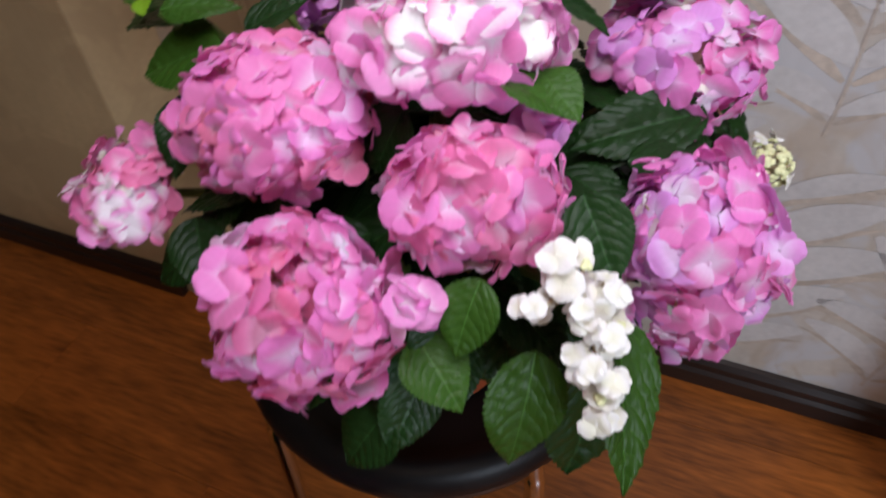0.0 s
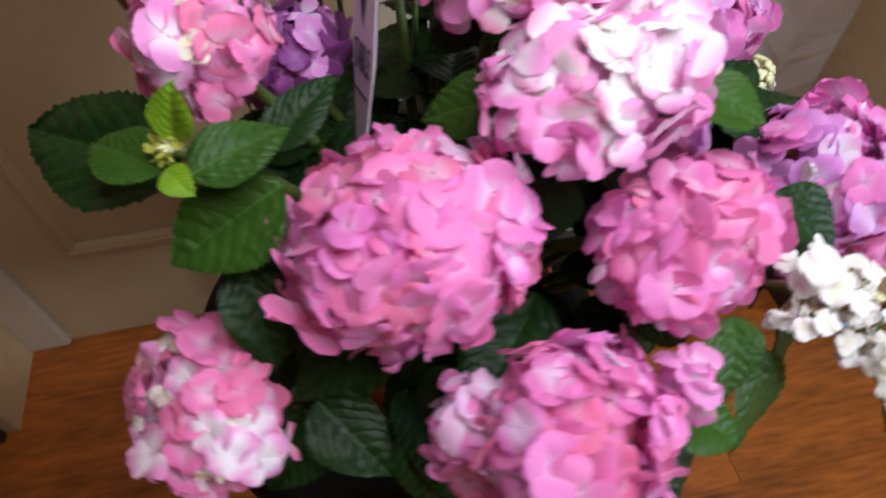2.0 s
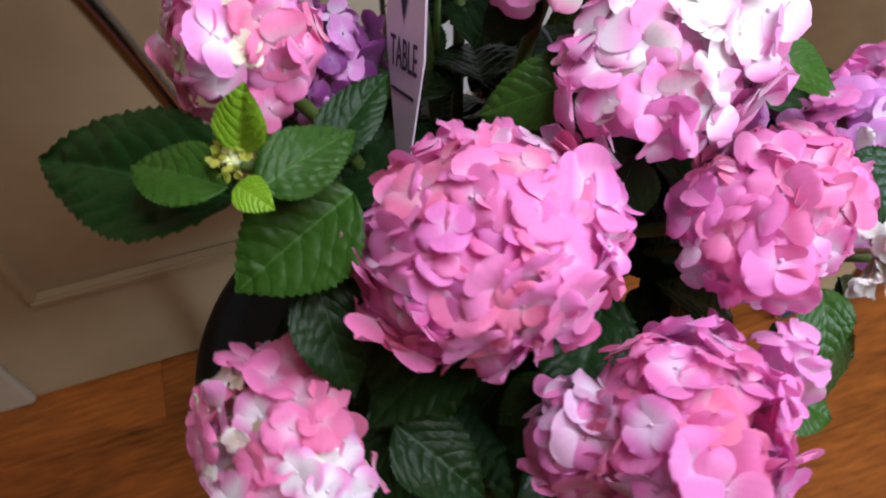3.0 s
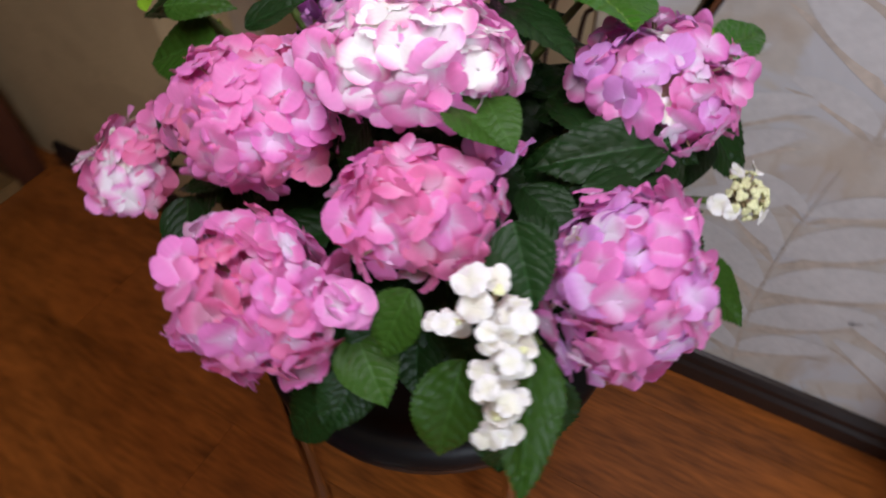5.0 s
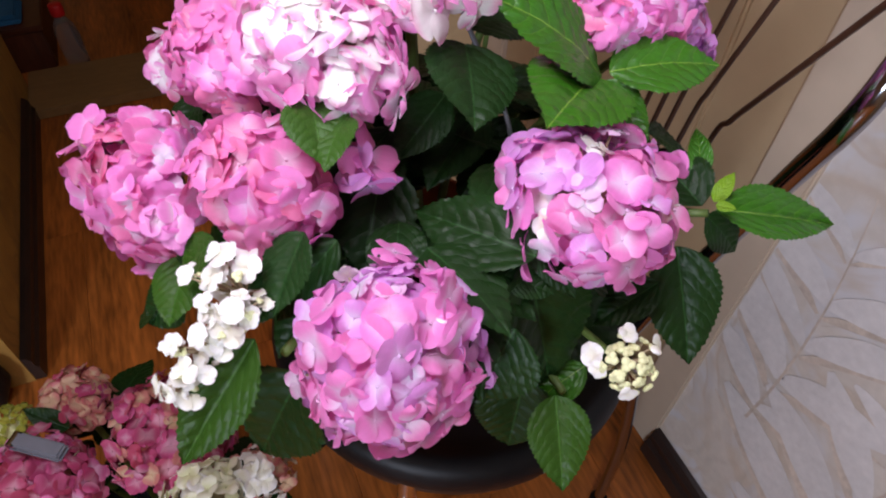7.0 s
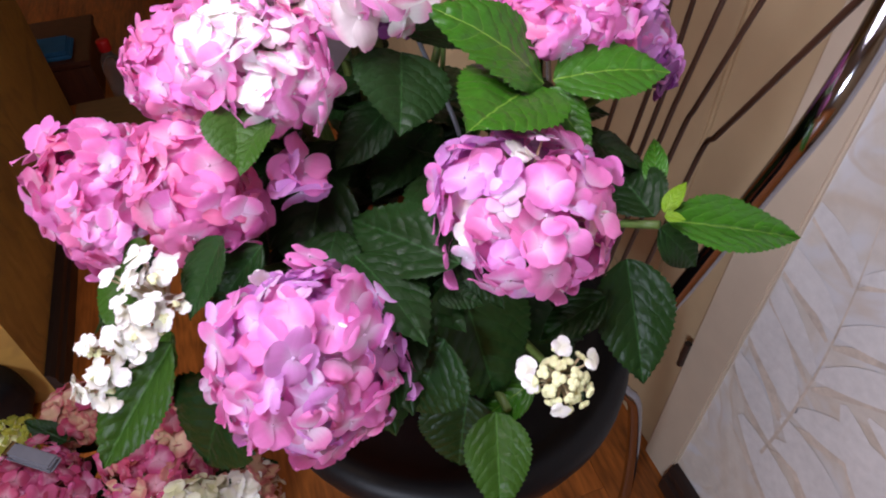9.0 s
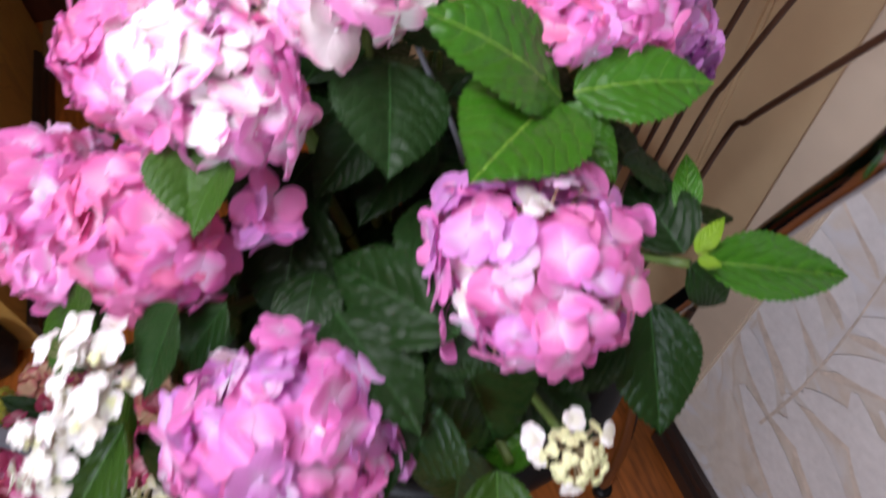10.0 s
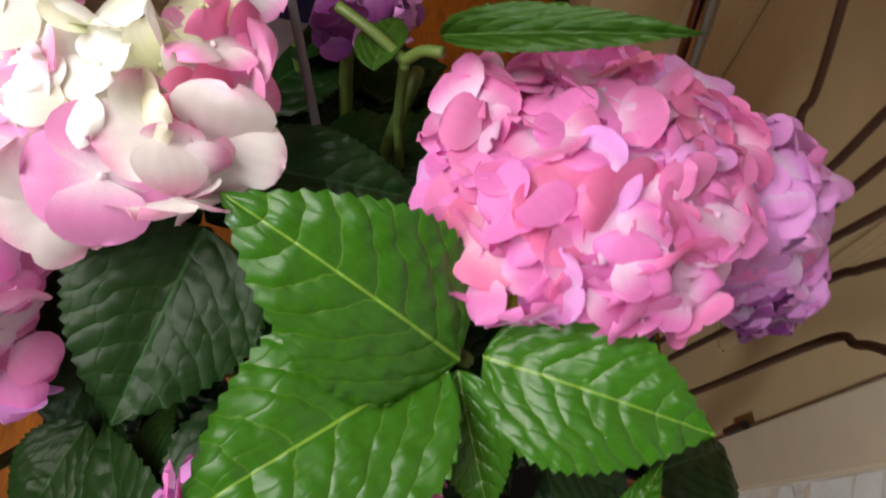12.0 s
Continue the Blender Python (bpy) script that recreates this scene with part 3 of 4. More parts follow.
def facing(at, normal, spin, size):
    q = Vector(normal).to_track_quat("Z", "Y").to_matrix().to_4x4()
    return Matrix.Translation(at) @ q @ Matrix.Rotation(spin, 4, "Z") @ Matrix.Diagonal((size, size, size, 1))


def flower_head(plant, at, radii, axis, count, size, mats, seed, label, reach=112, cup=0.25, gap=None, heart=PEDICEL, name="flower_head", eye=None):
    """A mophead: florets packed over a dome round axis, stalks inside. mats: (material, share) pairs; eye: those round its top. gap: a direction in which it stands open."""
    rnd = random.Random(seed)
    at, axis = Vector(at), Vector(axis).normalized()
    base = plant.matrix_world.inverted()
    frame_q = axis.to_track_quat("Z", "Y").to_matrix()
    girth = radii if len(radii) == 3 else (radii[0], radii[0], radii[1])
    depth = min(girth)

    def shaped(d):
        """A way from the middle of the head, stretched to its girth."""
        if len(radii) == 2:
            return Vector((d.x * radii[0], d.y * radii[0], d.z * radii[1])) * 0.94
        return frame_q.transposed() @ Vector([c * r for c, r in zip(frame_q @ d, radii)])

    bm = bmesh.new()
    spots = []
    top_z = math.cos(radians(reach))
    for i in range(count):
        cz = 1 - (1 - top_z) * (i + 0.5) / count
        a = i * 2.39996 + rnd.uniform(-0.18, 0.18)
        s = math.sqrt(max(0, 1 - cz * cz))
        d = Vector((s * math.cos(a), s * math.sin(a), cz))
        d = (d + Vector([rnd.uniform(-0.07, 0.07) for _ in range(3)])).normalized()
        lump = 1 + 0.16 * noise.noise(d * 2.6 + Vector((seed, 0, 0))) + rnd.uniform(-0.17, 0.08)
        place = shaped(d) * lump
        if gap and (frame_q @ d).dot(Vector(gap).normalized()) > 0.93:
            place *= 0.62
        outward = frame_q.transposed() @ Vector([c / r for c, r in zip(frame_q @ d, girth)])
        tilt = (outward.normalized() + Vector([rnd.uniform(-0.58, 0.58) for _ in range(3)])).normalized()
        spots.append((place, tilt, eye if eye and cz > 0.5 else mats))
    for place, *_ in spots[::2]:
        tube(bm, [Vector((0, 0, -0.45 * depth)), place * 0.55, place * 0.97], [0.0016, 0.0011, 0.0007], 5)
    core = bmesh.ops.create_icosphere(bm, subdivisions=3, radius=1)["verts"]
    for v in core:
        v.co = shaped(v.co.normalized()) * (0.58 + 0.14 * noise.noise(v.co * 5))
    head = part(name, bm, heart, plant, label, True, base @ Matrix.Translation(at) @ frame_q.to_4x4())
    for place, tilt, kinds in spots:
        pick, k = rnd.random(), 0
        while k < len(kinds) - 1 and pick > kinds[k][1]:
            pick -= kinds[k][1]
            k += 1
        scale = size * rnd.uniform(0.78, 1.18) * (kinds[k][2] if len(kinds[k]) > 2 else 1)
        child("floret", rnd.choice(florets(kinds[k][0], cup)), head, facing(place, tilt, rnd.uniform(0, 6.28), scale))
    return head


# ---- the large hydrangea on the chair ----
POT = Vector((-0.015, 0.40, SEAT_Z + 0.002))
plant = tagged(empty("potted_hydrangea", Matrix.Translation(POT)), "flowering pink hydrangea in an orange pot on the black chair", "plant")
INTO = plant.matrix_world.inverted()
bm = lathe(bmesh.new(), [(0, 0), (0.068, 0), (0.072, 0.004), (0.088, 0.115), (0.094, 0.117), (0.096, 0.140), (0.091, 0.141), (0.088, 0.128), (0.080, 0.120), (0, 0.120)], 40)
part("pot", bm, TERRACOTTA, plant, "orange plastic pot", True)
bm = lathe(bmesh.new(), [(0.081, 0.118), (0.05, 0.126), (0, 0.128)], 24)
for v in bm.verts:
    v.co.z += 0.004 * noise.noise(v.co * 60)
part("soil", bm, SOIL, plant, "dark potting soil", True)
LEAF_COUNT = [0]


def stem(tip, thick=0.0035, lean=0.35, name="stem"):
    """A stalk from the soil to tip."""
    tip = INTO @ Vector(tip)
    foot = Vector((tip.x * 0.22, tip.y * 0.22, 0.12))
    mid = foot.lerp(tip, 0.55) + Vector((-tip.x * 0.06, -tip.y * 0.06, 0.03))
    bm = tube(bmesh.new(), smooth_path([foot, mid, tip], 6), [thick * (1.25 - 0.5 * k / 12) for k in range(13)], 7)
    return part(name, bm, STEM, plant, "", True)


def leaf(foot, tip, width, tone, up, owner=None):
    """One leaf from foot to tip; up is the way that its face looks."""
    owner = owner or plant
    foot, tip = Vector(foot), Vector(tip)
    y = tip - foot
    length = y.length
    y.normalize()
    x = y.cross(Vector(up)).normalized()
    z = x.cross(y)
    turn = Matrix((x, y, z)).transposed().to_4x4()
    k = LEAF_COUNT[0]
    LEAF_COUNT[0] += 1
    m = owner.matrix_world.inverted() @ Matrix.Translation(foot) @ turn @ Matrix.Diagonal((length * width, length, length, 1))
    return child("leaf", LEAVES[tone][k % 4], owner, m)


# flower heads, each on its stalk
HUB = Vector((-0.01, 0.38, 0.66))


def mophead(at, radii, count, size, mats, seed, label, lift=0.5, **more):
    at = Vector(at)
    out = (at - HUB).normalized() + Vector((0, 0, lift))
    if len(radii) == 3:
        radii = [(r - 0.36 * size) / 0.97 for r in radii]
    head = flower_head(plant, at, radii, out, count, size, mats, seed, label, **more)
    stem(at - out.normalized() * min(radii) * 0.5, 0.004)
    return head


mophead((-0.084, 0.306, 0.827), (0.0555, 0.0500, 0.0450), 150, 0.0262, ((PINK, 0.66), (ROSE, 0.28), (PALE, 0.06, 0.8)), 1, "full pink flower head")
mophead((0.009, 0.302, 0.870), (0.0590, 0.0400, 0.0370), 96, 0.0272, ((BLUSH, 0.62), (SNOW, 0.12, 0.72), (PINK, 0.26)), 2, "pink flower head with white-centred florets", eye=((SNOW, 0.26, 0.72), (BLANCH, 0.30, 0.9), (BLUSH, 0.44)))
mophead((0.019, 0.247, 0.817), (0.0480, 0.0385, 0.0415), 90, 0.0268, ((PINK, 0.44), (ROSE, 0.44), (PALE, 0.12, 0.7)), 3, "loose hot-pink flower head")
mophead((-0.067, 0.213, 0.777), (0.0500, 0.0440, 0.0550), 114, 0.0268, ((PINK, 0.52), (ROSE, 0.36), (PALE, 0.12, 0.75)), 4, "pink flower head open in the middle", gap=(0.1, -0.5, 0.8))
mophead((0.128, 0.243, 0.778), (0.0500, 0.0520, 0.0590), 145, 0.0250, ((LILAC, 0.30), (PINK, 0.56), (PALE, 0.10, 0.72), (SNOW, 0.04, 0.6)), 5, "lilac-pink flower head")
mophead((0.147, 0.370, 0.815), (0.0570, 0.0515, 0.0420), 104, 0.0262, ((PINK, 0.52), (LILAC, 0.26), (PALE, 0.14, 0.75), (SNOW, 0.08, 0.6)), 6, "lilac-pink flower head with white florets")
mophead((-0.184, 0.320, 0.771), (0.0385, 0.0480, 0.0330), 58, 0.0240, ((ROSE, 0.36), (BLUSH, 0.38), (CREAM, 0.16, 0.55), (SNOW, 0.10, 0.6)), 7, "small pink and cream flower head, half open", gap=(-0.1, 0.2, 0.9))
mophead((-0.115, 0.420, 0.873), (0.0373, 0.0372, 0.0365), 56, 0.0240, ((ROSE, 0.42), (BLUSH, 0.38), (CREAM, 0.20, 0.6)), 8, "pink and cream flower head")
mophead((0.008, 0.365, 0.896), (0.0510, 0.0470, 0.0330), 64, 0.0320, ((BLANCH, 0.46), (BLUSH, 0.30), (ROSE, 0.24)), 9, "pale pink flower head with cream florets", eye=((CREAM, 0.32, 0.75), (SNOW, 0.34, 0.75), (BLANCH, 0.34)))
mophead((0.064, 0.487, 0.860), (0.0530, 0.0550, 0.0300), 112, 0.0290, ((PINK, 0.74), (ROSE, 0.10), (LILAC, 0.10), (PALE, 0.06, 0.8)), 10, "full pink flower head")
mophead((0.075, 0.546, 0.826), (0.0370, 0.0370, 0.0380), 60, 0.0270, ((LILAC, 0.72), (PINK, 0.28)), 11, "lilac-pink flower head by the chair back")
mophead((0.096, 0.556, 0.806), (0.026, 0.026, 0.026), 36, 0.0230, ((LILAC, 0.6), (SHADED_PURPLE, 0.4)), 18, "shaded lilac flower head behind the leaves")
mophead((-0.069, 0.440, 0.825), (0.030, 0.028), 45, 0.022, ((SHADED_PURPLE, 0.6), (LILAC, 0.4)), 12, "shaded purple flower head", lift=0.2)
flower_head(plant, (0.052, 0.292, 0.824), (0.011, 0.007), (0.7, -0.2, 0.6), 4, 0.032, ((LILAC, 0.4), (PINK, 0.6)), 21, "a few stray lilac florets", reach=70)
flower_head(plant, (-0.094, 0.236, 0.778), (0.021, 0.019), (-0.75, 0.5, 0.5), 19, 0.026, ((PINK, 0.7), (PALE, 0.3)), 23, "a few stray pink florets", reach=95)
flower_head(plant, (-0.014, 0.203, 0.792), (0.010, 0.008), (0.6, -0.5, 0.5), 5, 0.026, ((BLUSH, 0.6), (PINK, 0.4)), 22, "a few stray pink florets", reach=80)

# the loose white spray: small florets and buds in tufts along a bent stalk
rnd = random.Random(13)
spine = [Vector(p) for p in ((0.058, 0.222, 0.780), (0.060, 0.204, 0.798), (0.064, 0.190, 0.797), (0.069, 0.176, 0.788), (0.071, 0.163, 0.777))]
bm = tube(bmesh.new(), smooth_path(spine, 5), 0.0014, 6)
florets_at, buds_at = [], []
for (x, y, z), wide, count, size, foot in (
    ((0.058, 0.204, 0.812), 0.011, 7, 0.0160, 1), ((0.042, 0.197, 0.800), 0.008, 10, 0.0110, 1), ((0.074, 0.195, 0.807), 0.010, 14, 0.0115, 2),
    ((0.062, 0.188, 0.803), 0.007, 9, 0.0095, 2), ((0.072, 0.182, 0.797), 0.010, 15, 0.0115, 3), ((0.066, 0.172, 0.788), 0.010, 14, 0.0115, 3), ((0.074, 0.166, 0.783), 0.008, 10, 0.0120, 4), ((0.069, 0.158, 0.774), 0.007, 8, 0.0138, 4),
):
    tuft = Vector((x, y, z))
    for k in range(count):
        way = Vector((rnd.uniform(-1, 1), rnd.uniform(-1, 0.7), rnd.uniform(-0.7, 1))).normalized()
        place = tuft + way * wide * rnd.uniform(0.45, 1.0) + Vector((0, 0.66, -0.75)) * rnd.uniform(-0.011, 0.011)
        face_way = (way * 0.6 + Vector((0.0, -0.30, 0.95)) + Vector([rnd.uniform(-0.3, 0.3) for _ in range(3)])).normalized()
        (buds_at if k % 4 == 3 else florets_at).append((place, face_way, size * rnd.uniform(0.8, 1.2)))
        tube(bm, [spine[foot], spine[foot].lerp(place, 0.55) - Vector((0, 0, 0.002)), place - face_way * 0.0006], [0.0010, 0.0008, 0.0006], 5)
white_spray = part("flower_head", bm, PEDICEL, plant, "loose white flower cluster", True, INTO)
for place, way, size in florets_at:
    child("floret", rnd.choice(florets(SNOW, 0.25)), white_spray, facing(place, way, rnd.uniform(0, 6.28), size))
stem((0.058, 0.222, 0.782))

# the unripe cluster: bead-like buds on short stalks, a few white petals on one side
rnd = random.Random(5)
cluster_at, toward = Vector((0.210, 0.343, 0.752)), Vector((0.55, -0.45, 0.75)).normalized()
bm = bmesh.new()
beads = []
for k in range(27):
    cz = 1 - 0.92 * (k + 0.5) / 27
    s, a = math.sqrt(1 - cz * cz), k * 2.39996 + rnd.uniform(-0.2, 0.2)
    place = toward.to_track_quat("Z", "Y").to_matrix() @ (Vector((s * math.cos(a), s * math.sin(a), cz)) * 0.0165 * rnd.uniform(0.78, 1.08))
    beads.append(place)
    tube(bm, [Vector(toward) * -0.014, place * 0.5, place * 0.93], [0.0014, 0.001, 0.0007], 5)
cluster = part("flower_head", bm, PEDICEL, plant, "unripe lime-green cluster of buds with white petals", True, INTO @ Matrix.Translation(cluster_at))
BEADS = []
for k in range(3):
    bm = bmesh.new()
    for j in range(3):
        got = bmesh.ops.create_icosphere(bm, subdivisions=2, radius=0.55)["verts"]
        for v in got:
            v.co = Vector((v.co.x * 1.05 + 0.40 * math.cos(j * 2.094 + k), v.co.y * 1.05 + 0.40 * math.sin(j * 2.094 + k), v.co.z * 0.72 + 0.12 * (j % 2)))
    BEADS.append(mesh_of("bud", bm, BUD, True))
for place in beads:
    child("bud", rnd.choice(BEADS), cluster, facing(place, place, rnd.uniform(0, 6), rnd.uniform(0.0032, 0.0046)))
for place, way, size in buds_at:
    child("bud", rnd.choice(BEADS), white_spray, facing(place, way, rnd.uniform(0, 6), size * 0.24))
for dx, dy, dz, size in ((-0.015, -0.011, 0.004, 0.0150), (-0.008, -0.016, 0.002, 0.0120), (-0.006, 0.004, 0.019, 0.0120), (0.008, 0.013, 0.014, 0.0130), (0.012, -0.014, -0.002, 0.0120)):
    child("floret", rnd.choice(florets(SNOW, 0.25)), cluster, facing((dx, dy, dz), Vector((dx, dy, dz)) + toward * 0.02, rnd.uniform(0, 6), size))
stem(cluster_at - toward * 0.012, 0.003)
mophead((-0.150, 0.366, 0.872), (0.006, 0.005), 16, 0.0045, ((LIME, 1.0),), 15, "tiny lime flower bud", heart=BUD, cup=0.9)
mophead((-0.140, 0.374, 0.840), (0.007, 0.010), 16, 0.005, ((LIME, 1.0),), 16, "tiny lime flower bud", heart=BUD, cup=0.9)

# leaves round the edge and on the young shoots
leaf((-0.150, 0.373, 0.845), (-0.203, 0.470, 0.835), .52, 'dark', (-0.06, -0.52, 0.85))
leaf((-0.157, 0.362, 0.865), (-0.178, 0.407, 0.862), .55, 'mid', (-0.10, -0.50, 0.86))
leaf((-0.148, 0.364, 0.875), (-0.141, 0.362, 0.900), .7, 'lime', (-0.18, -0.50, 0.85))
leaf((-0.149, 0.354, 0.865), (-0.107, 0.354, 0.872), .65, 'mid', (-0.22, -0.44, 0.87))
leaf((-0.113, 0.376, 0.840), (-0.072, 0.382, 0.860), .55, 'dark', (-0.27, -0.44, 0.85))
leaf((-0.156, 0.354, 0.872), (-0.152, 0.339, 0.872), .85, 'lime', (-0.15, -0.44, 0.88))
leaf((-0.118, 0.346, 0.848), (-0.172, 0.350, 0.830), .85, 'mid', (-0.16, -0.39, 0.91))
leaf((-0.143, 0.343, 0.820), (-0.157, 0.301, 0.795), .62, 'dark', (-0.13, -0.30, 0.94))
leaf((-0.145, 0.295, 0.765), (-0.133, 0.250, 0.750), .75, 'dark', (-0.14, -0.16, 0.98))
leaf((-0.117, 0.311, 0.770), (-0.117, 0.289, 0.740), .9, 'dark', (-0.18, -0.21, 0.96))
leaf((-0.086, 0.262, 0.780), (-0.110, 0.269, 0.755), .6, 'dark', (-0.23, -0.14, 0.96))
leaf((-0.016, 0.319, 0.862), (-0.054, 0.350, 0.850), .62, 'mid', (-0.42, -0.33, 0.84))
leaf((-0.003, 0.366, 0.875), (-0.032, 0.370, 0.860), .7, 'dark', (-0.44, -0.40, 0.81))
leaf((0.002, 0.332, 0.890), (-0.023, 0.344, 0.880), .55, 'mid', (-0.49, -0.35, 0.80))
leaf((-0.015, 0.293, 0.840), (-0.036, 0.288, 0.800), .75, 'dark', (-0.01, -0.47, 0.88))
leaf((0.020, 0.211, 0.800), (0.004, 0.184, 0.775), .78, 'mid', (-0.12, -0.26, 0.96))
leaf((-0.012, 0.205, 0.765), (0.010, 0.171, 0.750), .85, 'mid', (-0.08, -0.22, 0.97))
leaf((-0.027, 0.186, 0.730), (-0.056, 0.167, 0.700), .85, 'dark', (0.09, -0.29, 0.95))
leaf((0.081, 0.194, 0.790), (0.084, 0.133, 0.737), .46, 'mid', (0.32, -0.07, 0.94))
leaf((0.047, 0.199, 0.758), (0.034, 0.158, 0.698), .60, 'mid', (0.10, -0.25, 0.95))
leaf((0.087, 0.211, 0.745), (0.072, 0.171, 0.665), .75, 'dark', (0.28, -0.10, 0.95))
leaf((-0.142, 0.299, 0.745), (-0.186, 0.284, 0.720), .75, 'dark', (0.22, -0.36, 0.91))
leaf((0.068, 0.239, 0.825), (0.081, 0.204, 0.800), .8, 'dark', (-0.23, -0.34, 0.91))
leaf((0.050, 0.285, 0.862), (0.063, 0.255, 0.860), .8, 'mid', (-0.21, -0.48, 0.85))
leaf((0.138, 0.336, 0.810), (0.176, 0.330, 0.790), .5, 'dark', (-0.32, -0.45, 0.83))
leaf((0.139, 0.315, 0.790), (0.165, 0.327, 0.790), .7, 'dark', (-0.31, -0.43, 0.85))
leaf((0.193, 0.448, 0.790), (0.250, 0.513, 0.776), .42, 'bright', (0.12, -0.49, 0.86))
leaf((0.190, 0.447, 0.795), (0.190, 0.463, 0.810), .5, 'lime', (0.19, -0.48, 0.86))
leaf((0.193, 0.443, 0.797), (0.204, 0.446, 0.800), .6, 'lime', (0.17, -0.47, 0.87))
leaf((0.189, 0.450, 0.780), (0.217, 0.466, 0.755), .7, 'dark', (0.15, -0.45, 0.88))
leaf((0.184, 0.450, 0.785), (0.131, 0.470, 0.790), .72, 'dark', (0.23, -0.46, 0.86))
leaf((0.173, 0.464, 0.790), (0.150, 0.489, 0.810), .4, 'bright', (0.23, -0.49, 0.84))
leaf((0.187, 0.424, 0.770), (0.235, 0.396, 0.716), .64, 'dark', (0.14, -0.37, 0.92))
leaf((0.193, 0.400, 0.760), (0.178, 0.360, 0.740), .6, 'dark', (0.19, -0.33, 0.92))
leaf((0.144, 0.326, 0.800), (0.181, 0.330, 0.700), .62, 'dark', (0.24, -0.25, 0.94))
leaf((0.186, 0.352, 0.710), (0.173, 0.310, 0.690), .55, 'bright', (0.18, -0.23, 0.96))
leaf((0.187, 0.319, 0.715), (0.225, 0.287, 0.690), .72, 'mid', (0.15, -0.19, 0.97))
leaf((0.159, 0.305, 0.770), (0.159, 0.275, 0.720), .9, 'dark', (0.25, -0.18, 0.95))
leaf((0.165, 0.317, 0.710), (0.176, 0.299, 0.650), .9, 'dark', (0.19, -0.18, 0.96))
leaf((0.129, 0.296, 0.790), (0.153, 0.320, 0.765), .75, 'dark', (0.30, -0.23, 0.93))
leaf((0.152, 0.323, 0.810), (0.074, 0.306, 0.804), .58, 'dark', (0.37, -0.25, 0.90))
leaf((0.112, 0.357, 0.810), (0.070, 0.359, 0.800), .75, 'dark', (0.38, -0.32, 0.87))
leaf((0.030, 0.278, 0.866), (0.063, 0.259, 0.855), 0.90, 'mid', (0.52, -0.16, 0.84))
leaf((0.007, 0.216, 0.780), (-0.013, 0.186, 0.750), .65, 'dark', (0.43, -0.13, 0.90))
leaf((-0.010, 0.196, 0.745), (-0.027, 0.166, 0.715), .75, 'dark', (0.42, -0.09, 0.91))
leaf((0.072, 0.255, 0.810), (0.064, 0.208, 0.770), .5, 'dark', (0.35, -0.20, 0.91))
leaf((0.039, 0.367, 0.830), (0.045, 0.320, 0.810), .65, 'dark', (0.38, -0.38, 0.85))
leaf((0.121, 0.312, 0.800), (0.060, 0.323, 0.790), .6, 'dark', (0.30, -0.34, 0.89))
leaf((0.044, 0.311, 0.790), (0.047, 0.278, 0.770), .6, 'dark', (0.36, -0.29, 0.89))
leaf((0.085, 0.308, 0.780), (0.048, 0.282, 0.770), .6, 'dark', (0.33, -0.29, 0.90))
leaf((0.124, 0.309, 0.780), (0.141, 0.315, 0.740), .8, 'dark', (0.22, -0.32, 0.92))
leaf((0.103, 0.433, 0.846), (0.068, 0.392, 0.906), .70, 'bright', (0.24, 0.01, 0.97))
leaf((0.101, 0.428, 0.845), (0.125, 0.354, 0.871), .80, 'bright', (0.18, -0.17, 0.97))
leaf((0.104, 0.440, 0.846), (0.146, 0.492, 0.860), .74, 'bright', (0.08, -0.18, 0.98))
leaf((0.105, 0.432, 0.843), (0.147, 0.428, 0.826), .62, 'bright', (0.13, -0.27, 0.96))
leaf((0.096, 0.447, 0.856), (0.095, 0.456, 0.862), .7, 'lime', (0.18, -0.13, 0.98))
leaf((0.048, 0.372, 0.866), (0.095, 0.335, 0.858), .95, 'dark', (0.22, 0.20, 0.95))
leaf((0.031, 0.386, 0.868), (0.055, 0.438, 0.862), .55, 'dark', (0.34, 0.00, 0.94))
leaf((0.015, 0.455, 0.884), (0.060, 0.507, 0.916), .20, 'mid', (0.38, -0.24, 0.90))
leaf((0.150, 0.505, 0.745), (0.150, 0.570, 0.715), .80, 'dark', (0.00, -0.26, 0.97))
leaf((0.133, 0.454, 0.810), (0.156, 0.484, 0.790), .7, 'dark', (0.01, -0.15, 0.99))
leaf((0.014, 0.433, 0.875), (-0.017, 0.448, 0.870), .5, 'mid', (0.43, -0.37, 0.82))
for tip in ((-0.153, 0.362, 0.86), (0.102, 0.436, 0.838), (0.19, 0.447, 0.785), (0.0, 0.451, 0.852), (0.187, 0.33, 0.705), (0.085, 0.205, 0.77)):
    stem(tip)
for pts in (((0.004, 0.440, 0.80), (0.006, 0.441, 0.835), (0.011, 0.444, 0.872)), ((0.011, 0.444, 0.872), (0.003, 0.437, 0.878), (-0.008, 0.428, 0.882)), ((0.011, 0.444, 0.872), (0.015, 0.449, 0.879), (0.020, 0.454, 0.882))):
    part("petiole", tube(bmesh.new(), smooth_path([INTO @ Vector(p) for p in pts]), 0.0019, 8), STEM, plant, "", True)
# inner fill leaves; shade inside the plant is put into their dark tone
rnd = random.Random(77)
